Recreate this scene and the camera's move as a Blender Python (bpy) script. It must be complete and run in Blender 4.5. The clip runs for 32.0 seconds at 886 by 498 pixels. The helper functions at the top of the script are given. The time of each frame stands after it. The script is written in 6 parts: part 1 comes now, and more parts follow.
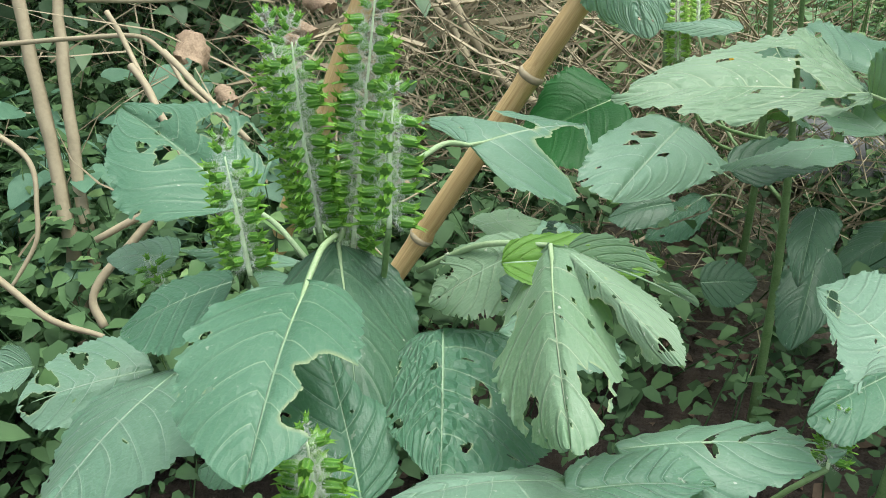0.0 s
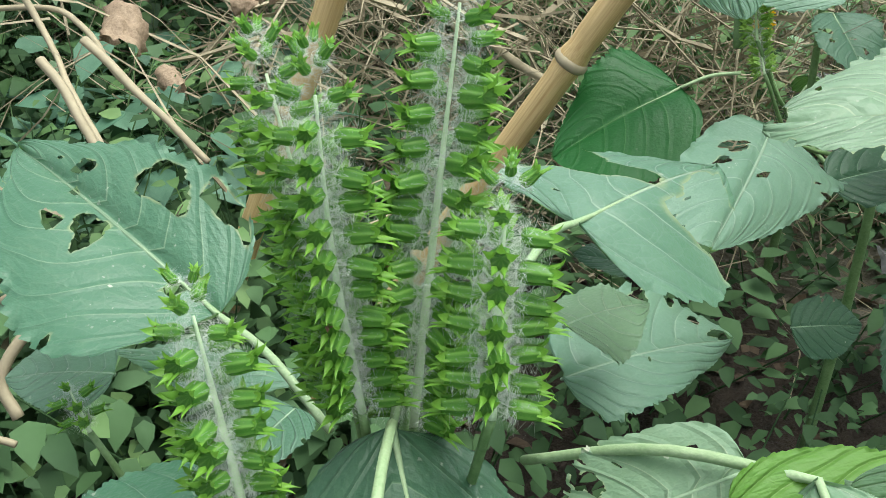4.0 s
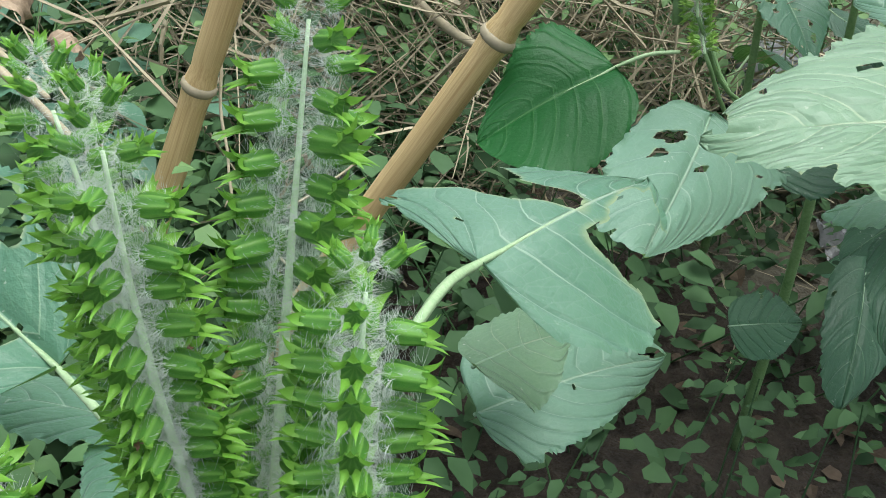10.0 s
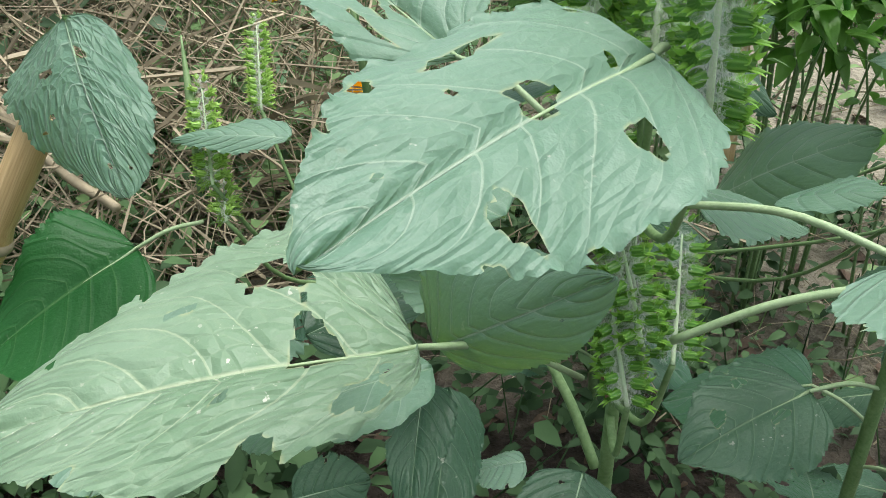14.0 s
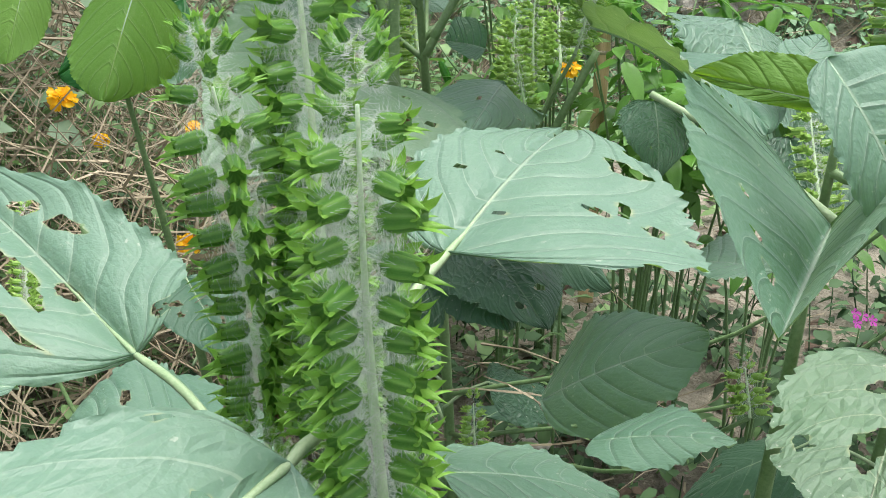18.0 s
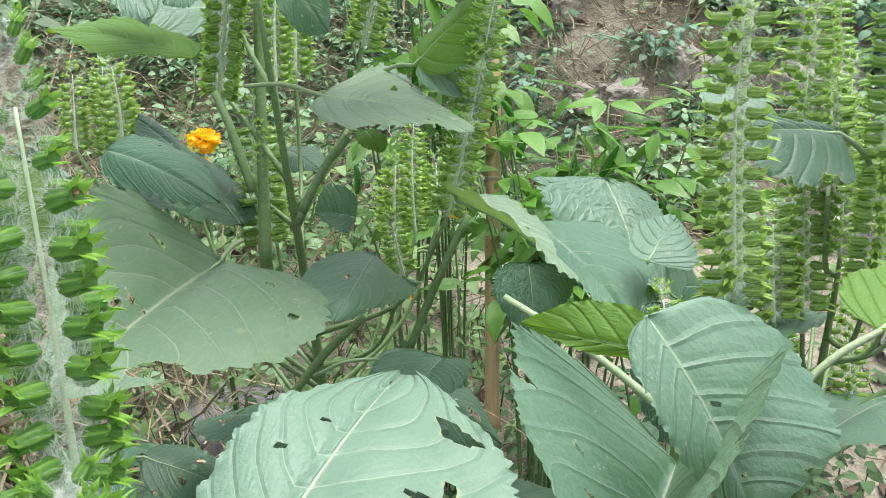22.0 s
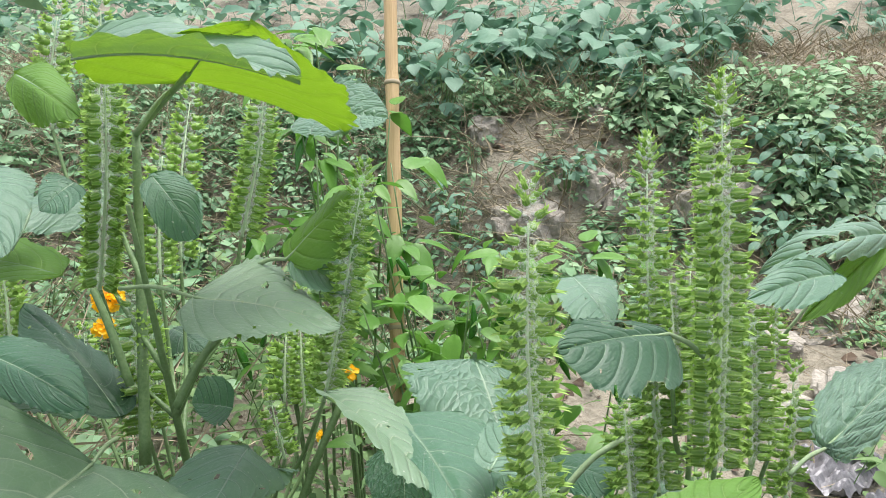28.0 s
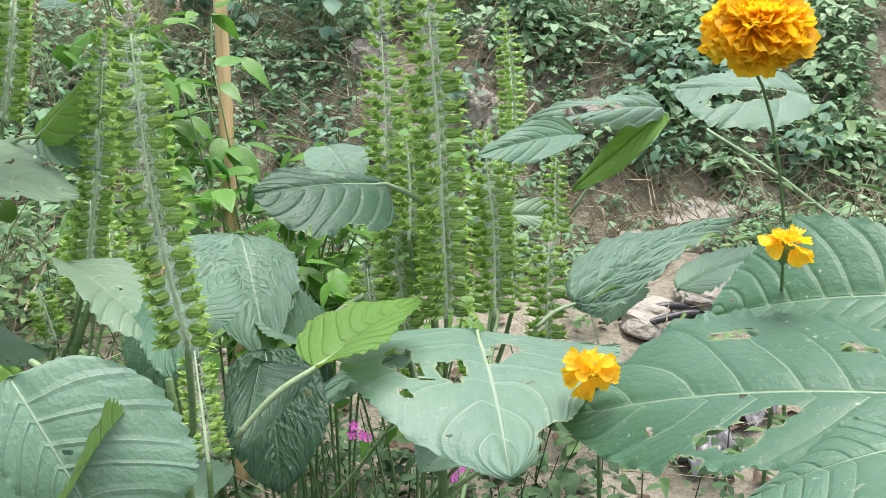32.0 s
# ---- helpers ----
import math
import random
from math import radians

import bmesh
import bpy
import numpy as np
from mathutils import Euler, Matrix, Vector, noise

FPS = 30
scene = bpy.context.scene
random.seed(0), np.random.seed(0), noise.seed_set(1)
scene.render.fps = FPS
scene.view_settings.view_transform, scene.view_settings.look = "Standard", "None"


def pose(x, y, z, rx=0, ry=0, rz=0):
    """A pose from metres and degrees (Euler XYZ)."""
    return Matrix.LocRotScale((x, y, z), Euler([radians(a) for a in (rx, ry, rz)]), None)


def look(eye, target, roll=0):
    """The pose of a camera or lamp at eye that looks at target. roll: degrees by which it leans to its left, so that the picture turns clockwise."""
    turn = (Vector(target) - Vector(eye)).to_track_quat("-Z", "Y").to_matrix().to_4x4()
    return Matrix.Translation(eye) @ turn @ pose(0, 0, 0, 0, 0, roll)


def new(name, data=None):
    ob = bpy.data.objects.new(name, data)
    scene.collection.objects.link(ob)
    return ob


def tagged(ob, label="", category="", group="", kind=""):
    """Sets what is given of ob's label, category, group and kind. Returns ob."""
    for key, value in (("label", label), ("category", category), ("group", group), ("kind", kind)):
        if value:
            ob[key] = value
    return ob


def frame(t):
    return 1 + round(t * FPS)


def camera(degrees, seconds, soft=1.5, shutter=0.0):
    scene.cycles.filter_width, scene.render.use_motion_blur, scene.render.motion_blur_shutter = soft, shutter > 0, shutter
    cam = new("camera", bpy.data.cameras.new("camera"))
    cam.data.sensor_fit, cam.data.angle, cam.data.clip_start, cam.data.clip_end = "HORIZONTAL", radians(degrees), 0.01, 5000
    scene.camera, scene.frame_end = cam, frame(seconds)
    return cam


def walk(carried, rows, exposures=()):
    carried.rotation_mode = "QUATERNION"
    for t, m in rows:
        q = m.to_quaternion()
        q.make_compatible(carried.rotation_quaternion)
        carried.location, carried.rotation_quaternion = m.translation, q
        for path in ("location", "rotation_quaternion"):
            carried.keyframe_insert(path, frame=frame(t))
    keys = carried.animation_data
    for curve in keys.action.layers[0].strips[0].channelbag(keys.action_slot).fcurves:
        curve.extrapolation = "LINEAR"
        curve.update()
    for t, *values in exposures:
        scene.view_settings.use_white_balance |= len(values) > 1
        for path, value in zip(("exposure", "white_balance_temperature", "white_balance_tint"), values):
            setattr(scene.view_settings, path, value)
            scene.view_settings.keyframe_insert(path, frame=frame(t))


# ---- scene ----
cam = camera(50.5, 32.0, soft=0.9)
METRES, EYE, TILT, LEAN, TURN = 1.0, 0.75, -29.0, 0.0, 0.0
ROWS = [
    (0.0, 0.0, 0.0, 0.0, 0.0, 0.0, -0.0),
    (0.5, -0.0083, 0.035, 0.0157, -0.43, -0.73, 0.24),
    (1.0, -0.0103, 0.0692, 0.0251, -0.89, -1.29, 0.57),
    (1.5, -0.0141, 0.0957, 0.0359, -1.28, -1.81, 0.85),
    (2.0, -0.0216, 0.113, 0.0458, -1.65, -2.05, 1.05),
    (2.5, -0.031, 0.1331, 0.0517, -2.17, -2.25, 1.14),
    (3.0, -0.035, 0.1516, 0.0551, -2.51, -2.56, 1.17),
    (3.5, -0.0411, 0.1694, 0.0602, -2.91, -2.91, 1.25),
    (5.5, -0.0621, 0.2317, 0.0793, -4.41, -5.51, 0.3),
    (6.0, -0.0616, 0.2394, 0.079, -4.69, -6.02, 0.12),
    (6.5, -0.0617, 0.2446, 0.0745, -4.95, -6.37, -0.05),
    (7.0, -0.0615, 0.2479, 0.0719, -5.09, -6.66, -0.31),
    (7.5, -0.0598, 0.2491, 0.0761, -5.22, -6.89, -0.34),
    (8.0, -0.0615, 0.2479, 0.0797, -5.28, -7.02, -0.45),
    (8.5, -0.0602, 0.242, 0.0839, -5.42, -7.19, -0.46),
    (9.0, -0.0547, 0.239, 0.0852, -5.71, -7.21, -0.33),
    (9.5, -0.0429, 0.2404, 0.0877, -6.12, -6.9, 0.08),
    (10.0, -0.0263, 0.2388, 0.0889, -6.6, -6.41, 0.86),
    (10.5, -0.0054, 0.2334, 0.0961, -7.19, -5.77, 2.19),
    (11.0, 0.0205, 0.2298, 0.1065, -7.78, -5.19, 3.17),
    (11.5, 0.0501, 0.2317, 0.118, -8.41, -4.83, 4.39),
    (12.0, 0.0642, 0.2354, 0.1247, -9.65, -4.59, 5.51),
    (12.5, 0.0872, 0.2352, 0.1271, -11.12, -4.35, 6.46),
    (13.0, 0.1134, 0.2329, 0.1319, -13.5, -4.26, 7.6),
    (13.5, 0.1399, 0.2316, 0.1384, -15.57, -4.12, 8.73),
    (14.0, 0.1667, 0.2338, 0.1424, -17.5, -3.77, 9.44),
    (14.5, 0.189, 0.2314, 0.1488, -19.12, -3.23, 10.36),
    (15.0, 0.2117, 0.2317, 0.1614, -19.97, -2.37, 10.88),
    (15.5, 0.233, 0.2318, 0.1668, -20.86, -2.09, 11.54),
    (17.5, 0.2663, 0.2777, 0.1986, -23.45, -0.09, 12.49),
    (18.0, 0.2732, 0.2859, 0.2039, -23.33, 0.47, 12.45),
    (18.5, 0.2766, 0.2875, 0.2073, -23.36, 1.03, 12.47),
    (19.0, 0.281, 0.2899, 0.2109, -23.5, 1.57, 12.57),
    (19.5, 0.287, 0.294, 0.2183, -23.74, 2.04, 12.81),
    (20.0, 0.2943, 0.2962, 0.2326, -24.45, 2.51, 13.65),
    (20.5, 0.3009, 0.2914, 0.2419, -25.42, 3.05, 14.58),
    (21.0, 0.3023, 0.2874, 0.2478, -26.32, 3.44, 15.23),
    (21.5, 0.3097, 0.2816, 0.2504, -27.11, 3.83, 15.48),
    (22.0, 0.3179, 0.2756, 0.2527, -27.8, 4.2, 15.84),
    (22.5, 0.3259, 0.2699, 0.2562, -28.49, 4.61, 16.15),
    (23.0, 0.3323, 0.2642, 0.2596, -29.3, 4.96, 16.79),
    (23.5, 0.3379, 0.2588, 0.2628, -29.86, 5.44, 17.51),
    (24.0, 0.3451, 0.2514, 0.2657, -30.08, 6.1, 17.68),
    (24.5, 0.352, 0.2428, 0.2684, -30.32, 6.7, 17.85),
    (25.0, 0.3542, 0.235, 0.2733, -30.64, 7.35, 18.0),
    (25.5, 0.3533, 0.2272, 0.2822, -31.02, 7.95, 18.11),
    (26.0, 0.3467, 0.2202, 0.2928, -31.05, 8.64, 17.72),
    (26.5, 0.3431, 0.2199, 0.297, -30.99, 9.41, 17.74),
    (28.5, 0.3667, 0.2145, 0.2838, -31.16, 9.12, 18.22),
    (29.0, 0.3787, 0.2095, 0.2753, -31.56, 8.28, 18.66),
    (29.5, 0.3858, 0.2048, 0.2668, -31.98, 7.43, 19.07),
    (30.0, 0.3919, 0.1997, 0.254, -32.44, 6.63, 19.4),
    (30.5, 0.4052, 0.1914, 0.2439, -32.91, 6.0, 19.63),
    (31.0, 0.4171, 0.1867, 0.2339, -33.78, 5.36, 19.93),
    (31.5, 0.4392, 0.1746, 0.2221, -34.48, 4.93, 20.16),
    (32.0, 0.4343, 0.1647, 0.2046, -35.05, 4.54, 20.38),
]
walk(cam, [(t, pose(0, 0, EYE, TILT, LEAN, TURN) @ pose(METRES * x, METRES * y, METRES * z, 90 + pitch, roll, yaw)) for t, x, y, z, yaw, pitch, roll in ROWS],
     [(0.0, 0.97, 6450, 6), (4.0, 0.97, 6350, 5), (8.0, 0.94, 6000, 4), (10.0, 0.92, 6100, 7), (12.5, 0.90, 6350, 11), (16.0, 1.0, 6400, 13), (19.0, 1.15, 6400, 15), (22.0, 1.20, 6450, 17), (26.0, 1.07, 6450, 16), (29.0, 1.10, 6430, 17), (32.0, 1.06, 6400, 17)])

# ---------------- world and light ----------------
world = bpy.data.worlds.new("sky")
scene.world = world
world.use_nodes = True
wn, wl = world.node_tree.nodes, world.node_tree.links
wn.clear()
sky = wn.new("ShaderNodeTexSky")
sky.sky_type, sky.sun_disc = "NISHITA", False
sky.sun_elevation, sky.sun_rotation = radians(76), radians(75)
sky.air_density, sky.dust_density, sky.ozone_density = 1.0, 3.0, 1.0
back = wn.new("ShaderNodeBackground")
back.inputs["Strength"].default_value = 0.15
wout = wn.new("ShaderNodeOutputWorld")
soften = wn.new("ShaderNodeHueSaturation")
soften.inputs["Saturation"].default_value = 0.35
wl.new(sky.outputs[0], soften.inputs["Color"])
wl.new(soften.outputs[0], back.inputs[0])
wl.new(back.outputs[0], wout.inputs[0])
sun = new("sun", bpy.data.lights.new("sun", "SUN"))
sun.data.energy, sun.data.angle, sun.data.color = 2.2, radians(45), (1.0, 0.98, 0.92)
sun.matrix_world = look((0.9, 0.2, 4.0), (0.0, 0.0, 0.0))

# ---------------- materials ----------------
def material(name):
    m = bpy.data.materials.new(name)
    m.use_nodes = True
    m.node_tree.nodes.clear()
    return m, m.node_tree.nodes, m.node_tree.links


def node(nodes, kind, **values):
    n = nodes.new(kind)
    for key, value in values.items():
        n.inputs[key].default_value = value
    return n


def math_node(nodes, links, op, a, b=None, c=None):
    n = nodes.new("ShaderNodeMath")
    n.operation = op
    for i, v in enumerate((a, b, c)):
        if v is None:
            continue
        if isinstance(v, (int, float)):
            n.inputs[i].default_value = v
        else:
            links.new(v, n.inputs[i])
    return n.outputs[0]


def blend(nodes, links, f, a, b, kind="MIX"):
    n = nodes.new("ShaderNodeMix")
    n.data_type, n.blend_type = "RGBA", kind
    for i, v in ((0, f), (6, a), (7, b)):
        if isinstance(v, (int, float)):
            n.inputs[i].default_value = v
        elif isinstance(v, tuple):
            n.inputs[i].default_value = (*v, 1)
        else:
            links.new(v, n.inputs[i])
    return n.outputs[2]


def noise_tex(nodes, links, scale, detail=3.0, rough=0.6, vec=None):
    if vec is None:
        vec = nodes.new("ShaderNodeTexCoord").outputs["Object"]
    n = node(nodes, "ShaderNodeTexNoise", Scale=scale, Detail=detail, Roughness=rough)
    links.new(vec, n.inputs["Vector"])
    return n.outputs["Fac"]


def ramp(nodes, links, f, lo, hi):
    n = nodes.new("ShaderNodeMapRange")
    n.inputs["From Min"].default_value, n.inputs["From Max"].default_value = lo, hi
    links.new(f, n.inputs["Value"])
    return n.outputs[0]


def leaf_material(name, deep, pale, glow, vein, through_part, rough, veins=7.0, spots=0.35):
    """Leaf blade: midrib, side veins, dusty pale bloom, pale scars; thin enough to let light through."""
    m, nodes, links = material(name)
    uv = nodes.new("ShaderNodeUVMap").outputs[0]
    sep = nodes.new("ShaderNodeSeparateXYZ")
    links.new(uv, sep.inputs[0])
    u, v = sep.outputs[0], sep.outputs[1]
    side = math_node(nodes, links, "ABSOLUTE", math_node(nodes, links, "MULTIPLY_ADD", v, 2.0, -1.0))
    wob = noise_tex(nodes, links, 26.0)
    course = nodes.new("ShaderNodeAttribute")
    course.attribute_name = "run"
    jitter = math_node(nodes, links, "MULTIPLY_ADD", noise_tex(nodes, links, 60.0, 2.0), 0.10, -0.05)
    run = math_node(nodes, links, "ADD", course.outputs["Fac"], jitter)
    ph = math_node(nodes, links, "FRACT", run)
    over = nodes.new("ShaderNodeAttribute")
    over.attribute_name = "across"
    cells = nodes.new("ShaderNodeCombineXYZ")
    links.new(math_node(nodes, links, "MULTIPLY", run, 2.0), cells.inputs[0])
    links.new(math_node(nodes, links, "MULTIPLY_ADD", over.outputs["Fac"], 8.5, math_node(nodes, links, "MULTIPLY", wob, 2.0)), cells.inputs[1])
    pucker = node(nodes, "ShaderNodeTexVoronoi", Scale=1.0, Randomness=0.85)
    pucker.feature = "DISTANCE_TO_EDGE"
    links.new(cells.outputs[0], pucker.inputs["Vector"])
    pillow = ramp(nodes, links, pucker.outputs["Distance"], 0.0, 0.30)
    rung = ramp(nodes, links, pucker.outputs["Distance"], 0.045, 0.0)
    d = math_node(nodes, links, "ABSOLUTE", math_node(nodes, links, "SUBTRACT", ph, 0.5))
    thin = math_node(nodes, links, "MULTIPLY_ADD", side, 0.014, 0.470)
    lateral = ramp(nodes, links, math_node(nodes, links, "SUBTRACT", d, thin), 0.0, 0.012)
    lateral = math_node(nodes, links, "MULTIPLY", lateral, ramp(nodes, links, side, 1.05, 0.55))
    groove = ramp(nodes, links, d, 0.34, 0.495)
    mid = ramp(nodes, links, side, 0.022, 0.008)
    line = math_node(nodes, links, "MAXIMUM", math_node(nodes, links, "MULTIPLY", lateral, 0.70), mid)
    line = math_node(nodes, links, "MAXIMUM", line, math_node(nodes, links, "MULTIPLY", rung, 0.16))
    big = ramp(nodes, links, noise_tex(nodes, links, 14.0, 4.0), 0.35, 0.7)
    rnd = nodes.new("ShaderNodeObjectInfo").outputs["Random"]
    mixf = math_node(nodes, links, "MULTIPLY_ADD", rnd, 0.5, math_node(nodes, links, "MULTIPLY", big, 0.55))
    col = blend(nodes, links, mixf, deep, pale)
    col = blend(nodes, links, line, col, vein)
    fleck = ramp(nodes, links, noise_tex(nodes, links, 330.0, 2.0), 0.66, 0.71)
    patch = ramp(nodes, links, noise_tex(nodes, links, 30.0, 2.0), 0.5, 0.65)
    fl = math_node(nodes, links, "MULTIPLY", math_node(nodes, links, "MULTIPLY", fleck, patch), spots * 2)
    col = blend(nodes, links, fl, col, (0.55, 0.58, 0.46))
    brown = ramp(nodes, links, noise_tex(nodes, links, 48.0, 3.0), 0.74, 0.80)
    col = blend(nodes, links, math_node(nodes, links, "MULTIPLY", brown, spots), col, (0.20, 0.16, 0.06))
    crinkle = nodes.new("ShaderNodeAttribute")
    crinkle.attribute_name = "crinkle"
    worn = nodes.new("ShaderNodeAttribute")
    worn.attribute_name = "rim"
    edge = math_node(nodes, links, "MULTIPLY", ramp(nodes, links, worn.outputs["Fac"], 0.45, 0.95), 0.65)
    col = blend(nodes, links, edge, col, (0.36, 0.40, 0.20))
    net = node(nodes, "ShaderNodeTexVoronoi", Scale=270.0)
    net.feature = "DISTANCE_TO_EDGE"
    links.new(nodes.new("ShaderNodeTexCoord").outputs["Object"], net.inputs["Vector"])
    mesh_line = ramp(nodes, links, net.outputs["Distance"], 0.10, 0.02)
    col = blend(nodes, links, math_node(nodes, links, "MULTIPLY", mesh_line, 0.07), col, vein)
    line = math_node(nodes, links, "MAXIMUM", line, math_node(nodes, links, "MULTIPLY", mesh_line, 0.10))
    fine = noise_tex(nodes, links, 420.0, 2.0)
    h = math_node(nodes, links, "MULTIPLY_ADD", math_node(nodes, links, "MAXIMUM", groove, mid), -0.24, math_node(nodes, links, "MULTIPLY_ADD", pillow, math_node(nodes, links, "MULTIPLY", crinkle.outputs["Fac"], 0.30), math_node(nodes, links, "MULTIPLY", fine, 0.22)))
    bump = node(nodes, "ShaderNodeBump", Strength=1.0, Distance=0.0018)
    links.new(h, bump.inputs["Height"])
    p = node(nodes, "ShaderNodeBsdfPrincipled", Roughness=rough)
    p.inputs["Sheen Weight"].default_value = 0.08 if spots > 0.2 else 0.0
    p.inputs["Sheen Roughness"].default_value = 0.5
    p.inputs["Specular IOR Level"].default_value = 0.4 if spots > 0.2 else 0.2
    links.new(col, p.inputs["Base Color"])
    links.new(ramp(nodes, links, wob, -0.6, 1.9), p.inputs["Roughness"])
    links.new(bump.outputs[0], p.inputs["Normal"])
    tr = nodes.new("ShaderNodeBsdfTranslucent")
    tcol = blend(nodes, links, math_node(nodes, links, "MAXIMUM", line, math_node(nodes, links, "MULTIPLY", groove, 0.7)), glow, tuple(c * 0.40 for c in glow))
    links.new(blend(nodes, links, mixf, tcol, tuple(c * 0.75 for c in glow)), tr.inputs[0])
    mix = nodes.new("ShaderNodeMixShader")
    mix.inputs[0].default_value = through_part
    links.new(p.outputs[0], mix.inputs[1])
    links.new(tr.outputs[0], mix.inputs[2])
    out = nodes.new("ShaderNodeOutputMaterial")
    links.new(mix.outputs[0], out.inputs[0])
    return m


def plain(name, a, b, scale, rough=0.6, bumpy=0.4, dist=0.002, through_part=0.0, island=0.0, stretch=None, coat=0.0, ribs=0.0):
    """Two-tone surface with grain at two scales and relief; ribs: how much paler the ribs of a seed cup are."""
    m, nodes, links = material(name)
    vec = nodes.new("ShaderNodeTexCoord").outputs["Object"]
    if stretch:
        mp = nodes.new("ShaderNodeMapping")
        mp.inputs["Scale"].default_value = stretch
        links.new(vec, mp.inputs[0])
        vec = mp.outputs[0]
    n1 = noise_tex(nodes, links, scale, 5.0, 0.65, vec)
    n2 = noise_tex(nodes, links, scale * 7.3, 3.0, 0.6, vec)
    f = math_node(nodes, links, "MULTIPLY_ADD", n2, 0.5, math_node(nodes, links, "MULTIPLY", n1, 0.6))
    f = ramp(nodes, links, f, 0.32, 0.78)
    if island:
        g = nodes.new("ShaderNodeNewGeometry").outputs["Random Per Island"]
        f = math_node(nodes, links, "MULTIPLY_ADD", g, island, math_node(nodes, links, "MULTIPLY", f, 1 - island))
    rnd = nodes.new("ShaderNodeObjectInfo").outputs["Random"]
    f = math_node(nodes, links, "MULTIPLY_ADD", math_node(nodes, links, "SUBTRACT", rnd, 0.5), 0.25, f)
    if ribs:
        raised = nodes.new("ShaderNodeAttribute")
        raised.attribute_name = "rib"
        f = math_node(nodes, links, "MULTIPLY_ADD", raised.outputs["Fac"], ribs, math_node(nodes, links, "MULTIPLY", f, 1 - 0.5 * ribs))
    col = blend(nodes, links, f, a, b)
    p = node(nodes, "ShaderNodeBsdfPrincipled", Roughness=rough)
    p.inputs["Coat Weight"].default_value, p.inputs["Coat Roughness"].default_value = coat, 0.12
    links.new(col, p.inputs["Base Color"])
    bump = node(nodes, "ShaderNodeBump", Strength=bumpy, Distance=dist)
    links.new(f, bump.inputs["Height"])
    links.new(bump.outputs[0], p.inputs["Normal"])
    out = nodes.new("ShaderNodeOutputMaterial")
    if through_part:
        tr = nodes.new("ShaderNodeBsdfTranslucent")
        links.new(col, tr.inputs[0])
        mix = nodes.new("ShaderNodeMixShader")
        mix.inputs[0].default_value = through_part
        links.new(p.outputs[0], mix.inputs[1])
        links.new(tr.outputs[0], mix.inputs[2])
        links.new(mix.outputs[0], out.inputs[0])
    else:
        links.new(p.outputs[0], out.inputs[0])
    return m


LEAF = leaf_material("leaf_green", (0.066, 0.170, 0.108), (0.185, 0.310, 0.222), (0.24, 0.46, 0.03), (0.32, 0.43, 0.31), 0.30, 0.5)
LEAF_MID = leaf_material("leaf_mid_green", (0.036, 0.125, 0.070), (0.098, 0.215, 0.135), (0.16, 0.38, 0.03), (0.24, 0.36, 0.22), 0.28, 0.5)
# darker copy of the leaf green: shade low in the plants put into colour
LEAF_SHADED = leaf_material("leaf_shaded_green", (0.020, 0.072, 0.036), (0.056, 0.135, 0.074), (0.09, 0.24, 0.03), (0.14, 0.24, 0.13), 0.22, 0.5)
LEAF_PALE = leaf_material("leaf_pale", (0.120, 0.232, 0.125), (0.255, 0.365, 0.250), (0.22, 0.40, 0.06), (0.38, 0.47, 0.30), 0.28, 0.5, 7.0, 0.7)
LEAF_YOUNG = leaf_material("leaf_young", (0.09, 0.22, 0.04), (0.16, 0.32, 0.07), (0.24, 0.44, 0.015), (0.30, 0.45, 0.14), 0.42, 0.5, 7.0, 0.15)
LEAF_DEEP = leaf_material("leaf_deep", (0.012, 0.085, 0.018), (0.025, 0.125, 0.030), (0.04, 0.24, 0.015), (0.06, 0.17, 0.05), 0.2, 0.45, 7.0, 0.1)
STEM = plain("stem_green", (0.07, 0.15, 0.04), (0.20, 0.31, 0.13), 60, 0.5, 0.3, 0.001)
PETIOLE = plain("petiole_pale_green", (0.19, 0.30, 0.14), (0.34, 0.44, 0.25), 80, 0.55, 0.3, 0.001)
MIDRIB = plain("midrib_green", (0.17, 0.29, 0.16), (0.30, 0.41, 0.26), 80, 0.55, 0.3, 0.001)
CALYX = plain("calyx_green", (0.052, 0.235, 0.020), (0.250, 0.530, 0.085), 260, 0.25, 0.5, 0.0005, 0.40, coat=0.45, ribs=0.6)
TOOTH = plain("calyx_tooth_light_green", (0.120, 0.335, 0.028), (0.290, 0.530, 0.080), 300, 0.35, 0.2, 0.0004, 0.4)
CALYX_RIPE = plain("calyx_ripe_green", (0.150, 0.37, 0.045), (0.46, 0.69, 0.17), 260, 0.25, 0.5, 0.0005, 0.35, coat=0.5, ribs=0.6)
TOOTH_RIPE = plain("calyx_tooth_ripe", (0.26, 0.50, 0.075), (0.50, 0.70, 0.18), 300, 0.4, 0.2, 0.0004, 0.4)
